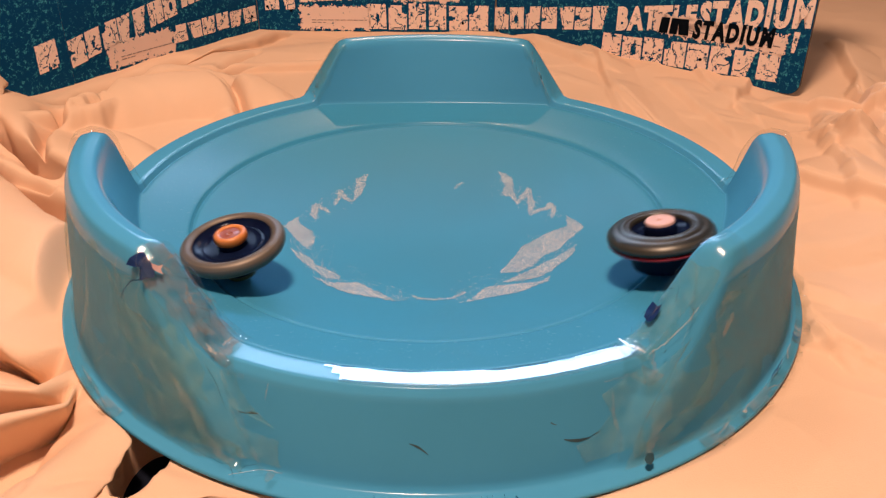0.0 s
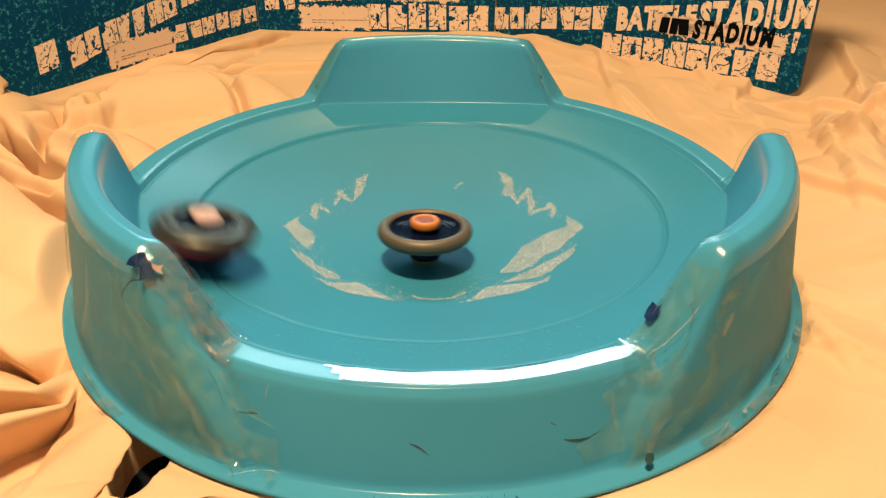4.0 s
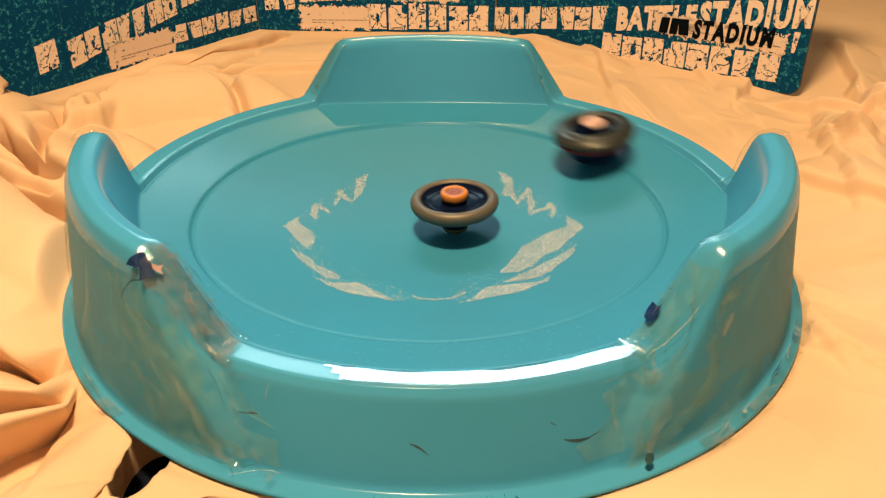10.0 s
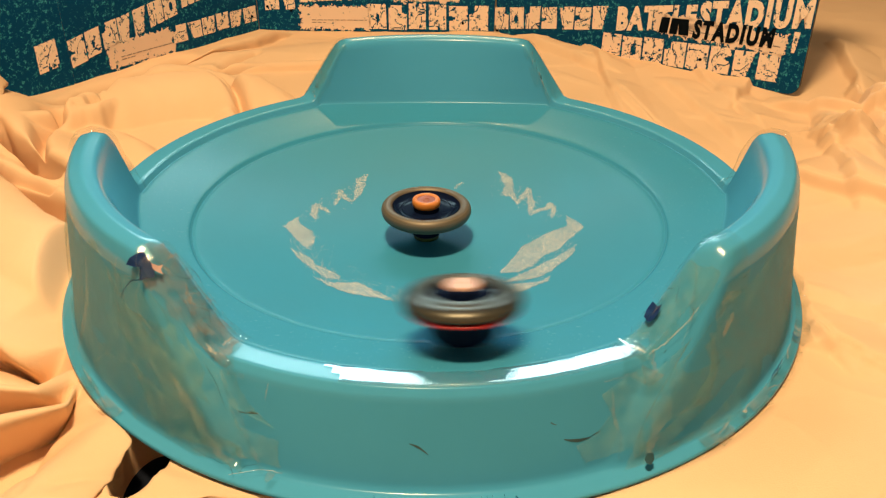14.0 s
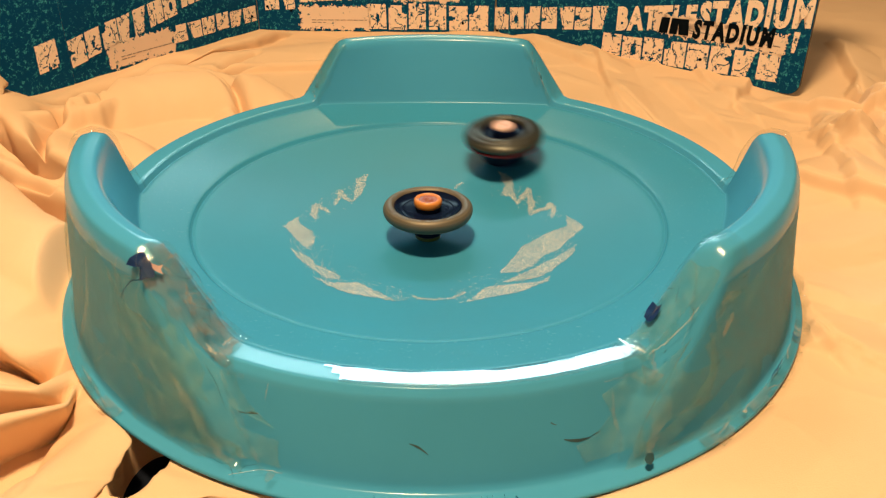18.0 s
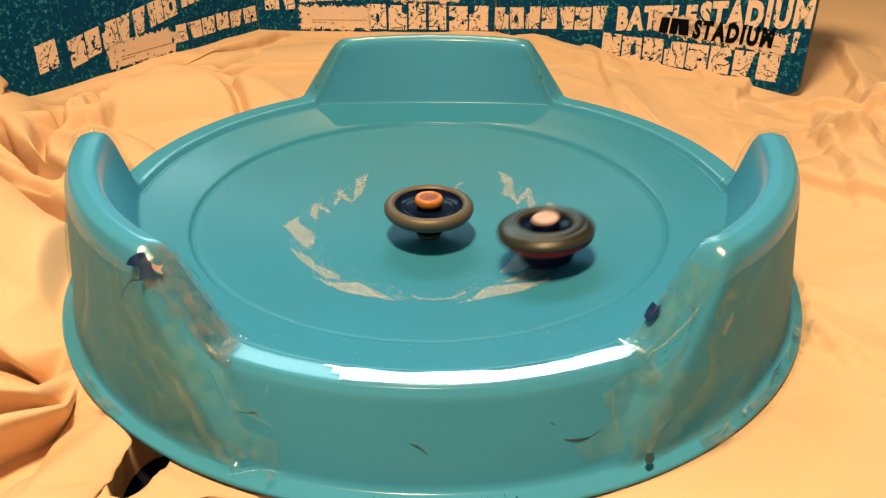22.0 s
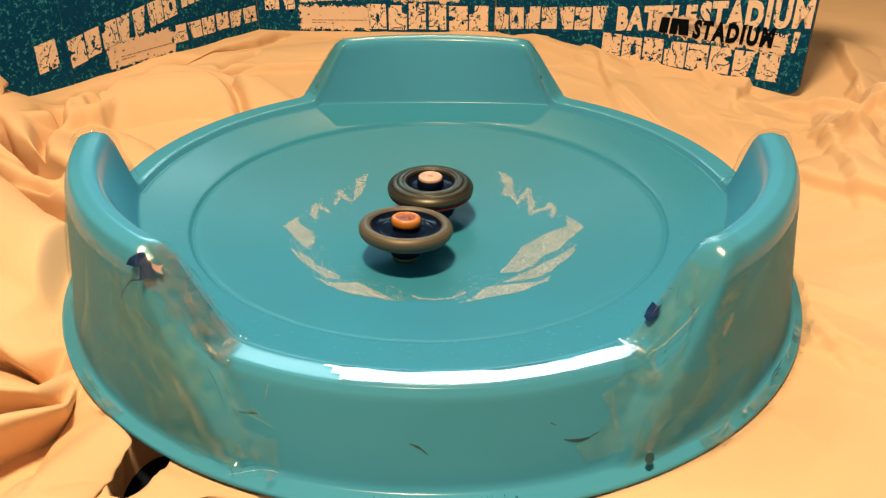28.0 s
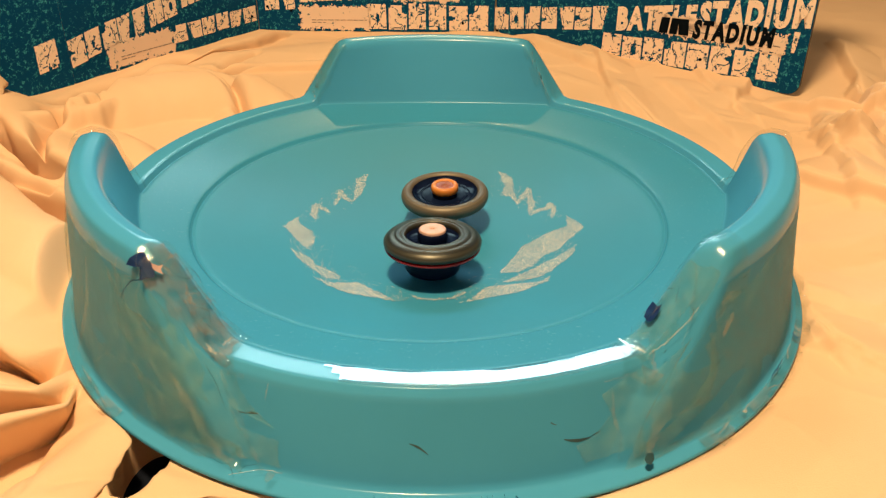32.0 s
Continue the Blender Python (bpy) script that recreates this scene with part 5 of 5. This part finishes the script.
def motions():
    # seconds, distance from the centre in mm, angle in degrees
    walk(pale_capped, glide([
        (0.0, 128.0, -36), (0.1, 119.8, -52), (0.2, 111.9, -81), (0.3, 129.7, -112), (0.4, 124.3, -145), (0.5, 121.3, -179),
        (0.6, 124.1, -217), (0.7, 115.6, -253), (0.8, 98.0, -303), (0.9, 124.0, -353), (1.0, 119.7, -394), (1.1, 137.2, -441),
        (1.2, 124.5, -489), (1.3, 109.8, -556), (1.4, 104.4, -629), (1.5, 112.8, -703), (1.6, 132.7, -777), (1.7, 114.5, -900),
        (1.8, 111.3, -1043), (1.9, 136.4, -1176), (2.0, 105.0, -1305), (2.1, 115.3, -1444), (2.2, 123.2, -1571), (2.3, 103.3, -1703),
        (2.4, 121.6, -1840), (2.5, 116.6, -1962), (2.6, 107.4, -2090), (2.7, 128.7, -2223), (2.8, 114.8, -2339), (2.9, 105.1, -2469),
        (3.0, 132.6, -2595), (3.1, 110.1, -2707), (3.2, 109.1, -2836), (3.3, 136.2, -2960), (3.4, 108.7, -3070), (3.5, 109.5, -3197),
        (3.6, 110.7, -3307), (3.7, 114.7, -3417), (3.8, 108.6, -3527), (3.9, 113.9, -3637), (4.0, 121.6, -3747), (4.1, 108.0, -3857),
        (4.2, 116.4, -3967), (4.3, 126.0, -4077), (4.4, 108.0, -4187), (4.5, 117.7, -4297), (4.6, 127.2, -4407), (4.7, 108.8, -4517),
        (4.8, 117.7, -4627), (4.9, 125.1, -4737), (5.0, 110.3, -4847), (5.1, 116.5, -4957), (5.2, 120.3, -5067), (5.3, 112.3, -5177),
        (5.4, 114.6, -5287), (5.5, 113.9, -5397), (5.6, 134.2, -5495), (5.7, 111.3, -5591), (5.8, 108.1, -5696), (5.9, 124.4, -5802),
        (6.0, 119.8, -5894), (6.1, 108.3, -5990), (6.2, 111.6, -6096), (6.3, 134.4, -6194), (6.4, 117.3, -6281), (6.5, 105.6, -6379),
        (6.6, 114.6, -6480), (6.7, 135.5, -6572), (6.8, 116.0, -6661), (6.9, 106.4, -6758), (7.0, 117.0, -6854), (7.1, 133.3, -6941),
        (7.2, 113.2, -7031), (7.3, 105.7, -7124), (7.4, 117.0, -7215), (7.5, 128.9, -7301), (7.6, 113.2, -7388), (7.7, 106.4, -7479),
        (7.8, 115.9, -7569), (7.9, 133.6, -7653), (8.0, 115.3, -7732), (8.1, 104.9, -7823), (8.2, 113.4, -7910), (8.3, 130.1, -7993),
        (8.4, 119.1, -8071), (8.5, 105.9, -8155), (8.6, 111.2, -8241), (8.7, 123.4, -8321), (8.8, 124.8, -8396), (8.9, 112.1, -8478),
        (9.0, 106.8, -8562), (9.1, 112.8, -8643), (9.2, 129.9, -8717), (9.3, 118.0, -8791), (9.4, 108.0, -8870), (9.5, 110.8, -8952),
        (9.6, 120.3, -9027), (9.7, 129.4, -9099), (9.8, 115.3, -9172), (9.9, 106.0, -9252), (10.0, 111.0, -9329), (10.1, 126.0, -9403),
        (10.2, 129.3, -9468), (10.3, 115.1, -9543), (10.4, 104.3, -9618), (10.5, 111.4, -9693), (10.6, 125.0, -9764), (10.7, 128.1, -9827),
        (10.8, 115.9, -9899), (10.9, 105.6, -9973), (11.0, 109.2, -10046), (11.1, 119.7, -10114), (11.2, 130.9, -10177), (11.3, 117.0, -10244),
        (11.4, 109.4, -10315), (11.5, 107.6, -10388), (11.6, 114.9, -10456), (11.7, 131.1, -10518), (11.8, 121.3, -10578), (11.9, 110.7, -10647),
        (12.0, 104.6, -10717), (12.1, 109.2, -10785), (12.2, 127.2, -10852), (12.3, 128.1, -10907), (12.4, 115.7, -10970), (12.5, 107.0, -11036),
        (12.6, 111.5, -11103), (12.7, 111.9, -11170), (12.8, 132.0, -11232), (12.9, 122.0, -11286), (13.0, 112.7, -11347), (13.1, 105.3, -11414),
        (13.2, 106.1, -11479), (13.3, 113.7, -11543), (13.4, 126.8, -11601), (13.5, 119.9, -11655), (13.6, 111.2, -11717), (13.7, 105.6, -11779),
        (13.8, 105.4, -11842), (13.9, 114.4, -11908), (14.0, 129.4, -11964), (14.1, 117.7, -12017), (14.2, 111.7, -12075), (14.3, 106.3, -12137),
        (14.4, 105.2, -12198), (14.5, 111.2, -12260), (14.6, 110.8, -12318), (14.7, 111.6, -12377), (14.8, 113.6, -12435), (14.9, 114.8, -12493),
        (15.0, 113.7, -12551), (15.1, 110.6, -12610), (15.2, 108.2, -12668), (15.3, 109.0, -12726), (15.4, 112.9, -12784), (15.5, 117.0, -12843),
        (15.6, 118.1, -12901), (15.7, 115.5, -12959), (15.8, 111.7, -13017), (15.9, 109.9, -13076), (16.0, 111.2, -13134), (16.1, 114.2, -13192),
        (16.2, 116.1, -13250), (16.3, 116.0, -13309), (16.4, 115.1, -13367), (16.5, 114.9, -13425), (16.6, 102.0, -13482), (16.7, 97.6, -13543),
        (16.8, 92.2, -13603), (16.9, 91.1, -13668), (17.0, 102.9, -13732), (17.1, 107.2, -13786), (17.2, 96.7, -13843), (17.3, 92.3, -13907),
        (17.4, 89.9, -13968), (17.5, 88.4, -14035), (17.6, 104.1, -14100), (17.7, 101.8, -14153), (17.8, 91.2, -14215), (17.9, 86.7, -14277),
        (18.0, 82.9, -14342), (18.1, 85.7, -14409), (18.2, 93.7, -14468), (18.3, 97.8, -14524), (18.4, 87.6, -14589), (18.5, 82.2, -14652),
        (18.6, 79.5, -14717), (18.7, 86.0, -14786), (18.8, 99.1, -14845), (18.9, 87.6, -14901), (19.0, 81.7, -14965), (19.1, 82.6, -15030),
        (19.2, 77.8, -15098), (19.3, 87.1, -15167), (19.4, 93.5, -15222), (19.5, 80.7, -15283), (19.6, 75.5, -15348), (19.7, 71.3, -15416),
        (19.8, 76.2, -15488), (19.9, 91.5, -15550), (20.0, 84.1, -15606), (20.1, 74.5, -15669), (20.2, 68.5, -15737), (20.3, 68.9, -15809),
        (20.4, 78.8, -15880), (20.5, 86.5, -15937), (20.6, 74.6, -15999), (20.7, 71.8, -16068), (20.8, 65.1, -16139), (20.9, 69.0, -16211),
        (21.0, 86.1, -16276), (21.1, 73.7, -16333), (21.2, 65.9, -16401), (21.3, 61.9, -16473), (21.4, 63.4, -16548), (21.5, 80.7, -16618),
        (21.6, 78.5, -16673), (21.7, 65.7, -16736), (21.8, 63.3, -16809), (21.9, 60.9, -16883), (22.0, 70.9, -16957), (22.1, 78.7, -17014),
        (22.2, 67.5, -17074), (22.3, 59.8, -17145), (22.4, 59.4, -17218), (22.5, 64.4, -17294), (22.6, 77.5, -17357), (22.7, 69.0, -17414),
        (22.8, 60.1, -17481), (22.9, 54.8, -17555), (23.0, 57.4, -17633), (23.1, 74.9, -17700), (23.2, 73.3, -17754), (23.3, 60.1, -17817),
        (23.4, 52.4, -17889), (23.5, 54.4, -17966), (23.6, 65.9, -18040), (23.7, 76.6, -18096), (23.8, 61.6, -18157), (23.9, 55.4, -18228),
        (24.0, 51.5, -18303), (24.1, 58.3, -18376), (24.2, 71.8, -18439), (24.3, 64.3, -18496), (24.4, 51.3, -18563), (24.5, 46.6, -18644),
        (24.6, 53.5, -18721), (24.7, 67.7, -18786), (24.8, 63.8, -18842), (24.9, 51.7, -18909), (25.0, 47.8, -18985), (25.1, 49.5, -19063),
        (25.2, 66.1, -19136), (25.3, 66.8, -19188), (25.4, 51.7, -19255), (25.5, 44.8, -19329), (25.6, 44.0, -19362), (25.7, 43.2, -19396),
        (25.8, 44.0, -19429), (25.9, 45.7, -19463), (26.0, 45.9, -19496), (26.1, 43.1, -19530), (26.2, 39.8, -19564), (26.3, 39.3, -19597),
        (26.4, 42.3, -19631), (26.5, 45.5, -19664), (26.6, 45.1, -19698), (26.7, 41.4, -19731), (26.8, 38.1, -19765), (26.9, 38.1, -19798),
        (27.0, 40.6, -19832), (27.1, 42.4, -19865), (27.2, 41.6, -19899), (27.3, 39.8, -19932), (27.4, 38.9, -19966), (27.5, 39.2, -19999),
        (27.6, 32.2, -20011), (27.7, 27.5, -20018), (27.8, 24.0, -20035), (27.9, 18.9, -20052), (28.0, 17.9, -20071), (28.1, 20.6, -20088),
        (28.2, 20.1, -20100), (28.3, 21.9, -20124), (28.4, 20.6, -20147), (28.5, 20.7, -20158), (28.6, 29.6, -20181), (28.7, 28.8, -20181),
        (28.8, 33.3, -20198), (28.9, 34.6, -20209), (29.0, 42.8, -20218), (29.1, 43.2, -20227), (29.2, 40.7, -20234), (29.3, 44.9, -20249),
        (29.4, 49.4, -20256), (29.5, 34.5, -20271), (29.6, 34.7, -20285), (29.7, 41.3, -20290), (29.8, 35.1, -20295), (29.9, 69.8, -20322),
        (30.0, 60.1, -20328), (30.1, 45.1, -20334), (30.2, 60.0, -20353), (30.3, 56.6, -20364), (30.4, 47.3, -20373), (30.5, 49.8, -20395),
        (30.6, 60.7, -20412), (30.7, 46.3, -20421), (30.8, 33.0, -20435), (30.9, 46.5, -20460), (31.0, 52.3, -20473), (31.1, 42.6, -20487),
        (31.2, 31.0, -20503), (31.3, 40.0, -20525), (31.4, 35.4, -20539), (31.5, 49.4, -20557), (31.6, 50.2, -20567), (31.7, 49.5, -20577),
        (31.8, 47.2, -20584), (31.9, 49.3, -20596), (32.0, 47.1, -20608),
    ], lambda t, r, a, s: stand(r / 1000 * math.cos(radians(a)), r / 1000 * math.sin(radians(a)) + 0.0048, 0.5, s)))
    # seconds, x and y in mm
    walk(orange_capped, glide([
        (0.0, -83.8, -68.7), (0.1, -68.5, -61.0), (0.2, -41.6, -56.0), (0.3, -11.7, -40.2), (0.4, 9.8, -14.0), (0.5, 14.5, 2.1),
        (0.6, 2.1, 16.9), (0.7, -14.3, 18.7), (0.8, -25.7, 9.8), (0.9, -30.1, -7.1), (1.0, -22.5, -20.8), (1.1, -10.5, -30.6),
        (1.2, 3.6, -39.4), (1.3, 14.6, -25.1), (1.4, 18.6, -6.6), (1.5, 17.2, 3.8), (1.6, 6.6, 14.8), (1.7, -26.5, 7.7),
        (1.8, -22.6, -18.7), (1.9, -2.2, -21.9), (2.0, 10.7, -12.0), (2.1, 11.1, 8.5), (2.2, -7.0, 15.0), (2.3, -20.0, 0.3),
        (2.4, -9.9, -17.7), (2.5, 8.9, -16.1), (2.6, 19.0, 3.6), (2.7, 4.8, 16.8), (2.8, -13.1, 6.9), (2.9, -12.6, -13.7),
        (3.0, 4.5, -24.3), (3.1, 22.1, -7.1), (3.2, 14.7, 12.1), (3.3, -11.4, 8.9), (3.4, -15.9, -18.1), (3.5, 6.1, -35.2),
        (3.6, 29.5, -12.5), (3.7, 18.0, 17.1), (3.8, -13.5, 17.1), (3.9, -24.9, -12.0), (4.0, -2.2, -33.1), (4.1, 25.5, -19.6),
        (4.2, 23.1, 10.8), (4.3, -5.9, 19.5), (4.4, -24.4, -4.1), (4.5, -9.3, -29.7), (4.6, 19.8, -25.0), (4.7, 26.0, 3.6),
        (4.8, 1.8, 19.6), (4.9, -21.7, 3.0), (5.0, -14.9, -24.6), (5.1, 13.1, -28.3), (5.2, 26.6, -3.8), (5.3, 8.9, 17.5),
        (5.4, -17.2, 8.8), (5.5, -18.4, -18.3), (5.6, 5.4, -24.3), (5.7, 19.6, -2.7), (5.8, 7.6, 18.7), (5.9, -17.7, 10.6),
        (6.0, -16.7, -18.1), (6.1, 10.3, -29.0), (6.2, 25.7, -3.6), (6.3, 8.5, 18.6), (6.4, -15.7, 4.7), (6.5, -8.1, -21.9),
        (6.6, 20.7, -19.5), (6.7, 20.1, 9.5), (6.8, -14.2, 12.8), (6.9, -22.4, -22.9), (7.0, 7.7, -37.5), (7.1, 27.9, -12.3),
        (7.2, 9.4, 14.6), (7.3, -21.0, 4.3), (7.4, -17.8, -33.2), (7.5, 12.6, -35.8), (7.6, 22.1, -7.1), (7.7, 4.8, 12.9),
        (7.8, -21.0, 2.2), (7.9, -23.4, -20.9), (8.0, -7.9, -32.7), (8.1, 8.7, -24.6), (8.2, 16.0, -6.3), (8.3, 7.5, 8.7),
        (8.4, -9.6, 11.0), (8.5, -19.8, -3.8), (8.6, -14.2, -15.8), (8.7, 0.3, -19.8), (8.8, 11.6, -10.0), (8.9, 10.1, 6.5),
        (9.0, -1.5, 13.1), (9.1, -12.9, -1.3), (9.2, -9.1, -15.6), (9.3, 4.5, -20.0), (9.4, 15.9, -10.5), (9.5, 10.1, 6.5),
        (9.6, -6.8, 5.0), (9.7, -11.7, -15.7), (9.8, 1.1, -26.3), (9.9, 16.6, -14.7), (10.0, 13.6, 2.2), (10.1, -8.6, 5.0),
        (10.2, -15.9, -18.1), (10.3, 1.1, -28.4), (10.4, 16.5, -16.8), (10.5, 8.3, 6.6), (10.6, -15.7, 2.7), (10.7, -15.7, -22.3),
        (10.8, 1.1, -26.3), (10.9, 10.7, -9.9), (11.0, 2.1, 5.0), (11.1, -13.8, -1.3), (11.2, -11.6, -17.8), (11.3, -1.4, -15.6),
        (11.4, 4.6, -9.5), (11.5, 2.1, 0.9), (11.6, -5.9, 1.0), (11.7, -7.5, -9.3), (11.8, -0.6, -11.4), (11.9, 3.8, -5.3),
        (12.0, 1.2, 0.9), (12.1, -3.2, -1.0), (12.2, -2.3, -7.2), (12.3, 0.3, -9.3), (12.4, 3.8, -11.5), (12.5, 4.7, -1.3),
        (12.6, 0.3, -5.2), (12.7, -2.3, -11.4), (12.8, 0.3, -17.7), (12.9, 3.7, -13.6), (13.0, 2.9, -7.3), (13.5, -2.3, -6.5),
        (14.0, -1.8, -6.5), (14.5, -1.8, -5.3), (16.5, -1.8, -7.6), (17.0, -1.8, -5.3), (17.5, -0.4, -6.5), (18.0, -0.9, -6.5),
        (18.5, -2.3, -7.6), (19.0, -2.7, -6.5), (19.5, -1.3, -6.5), (20.0, 0.6, -6.6), (20.5, -0.4, -6.5), (21.0, -2.7, -6.5),
        (21.5, -1.3, -6.5), (22.0, -0.4, -4.3), (22.5, 0.1, -5.4), (23.0, -1.3, -5.4), (23.5, -0.4, -11.0), (24.0, -2.3, -3.2),
        (24.5, -1.8, -5.3), (25.0, -2.3, -7.6), (25.5, -2.3, -7.6), (26.0, -2.1, -7.6), (26.6, -1.8, -8.0), (27.1, -0.4, -10.5),
        (27.3, 1.5, -15.0), (27.5, 2.8, -24.2), (27.6, 0.3, -43.8), (27.7, 3.5, -48.4), (27.8, 2.7, -48.3), (27.9, -1.3, -43.7),
        (28.0, -12.1, -30.7), (28.1, -23.1, -27.3), (28.2, -26.7, -21.3), (28.3, -35.5, -16.4), (28.4, -34.4, -7.8), (28.5, -28.6, -2.8),
        (28.6, -31.8, 6.9), (28.7, -23.0, 8.1), (28.8, -17.0, 16.6), (28.9, -8.9, 22.9), (29.0, -4.4, 28.8), (29.1, 0.3, 24.8),
        (29.2, 7.5, 14.7), (29.3, 19.3, 13.6), (29.4, 23.5, 7.0), (29.5, 29.4, -0.2), (29.6, 34.4, -5.3), (29.7, 35.9, -7.8),
        (29.8, 25.0, -18.1), (29.9, 57.6, -14.4), (30.0, 44.2, -1.6), (30.1, 19.7, -0.6), (30.2, 28.4, -18.8), (30.3, 19.0, -19.3),
        (30.4, 5.4, -22.2), (30.5, -5.4, -37.0), (30.6, -4.4, -55.0), (30.7, -1.3, -48.2), (30.8, -3.0, -32.7), (30.9, -22.0, -31.5),
        (31.0, -28.4, -34.5), (31.1, -21.5, -24.9), (31.2, -14.4, -11.7), (31.3, -25.2, -0.3), (31.4, -20.2, 4.3), (31.5, -27.0, 17.6),
        (31.6, -20.6, 16.3), (31.7, -9.5, 7.0), (31.8, -2.4, 13.1), (31.9, 3.9, 8.9), (32.0, 8.4, 10.7),
    ], lambda t, x, y, s: stand(x / 1000, y / 1000 + 0.0056, float(np.interp(t, [0.2, 0.5], [-0.5, 1.0])), s)))


motions()
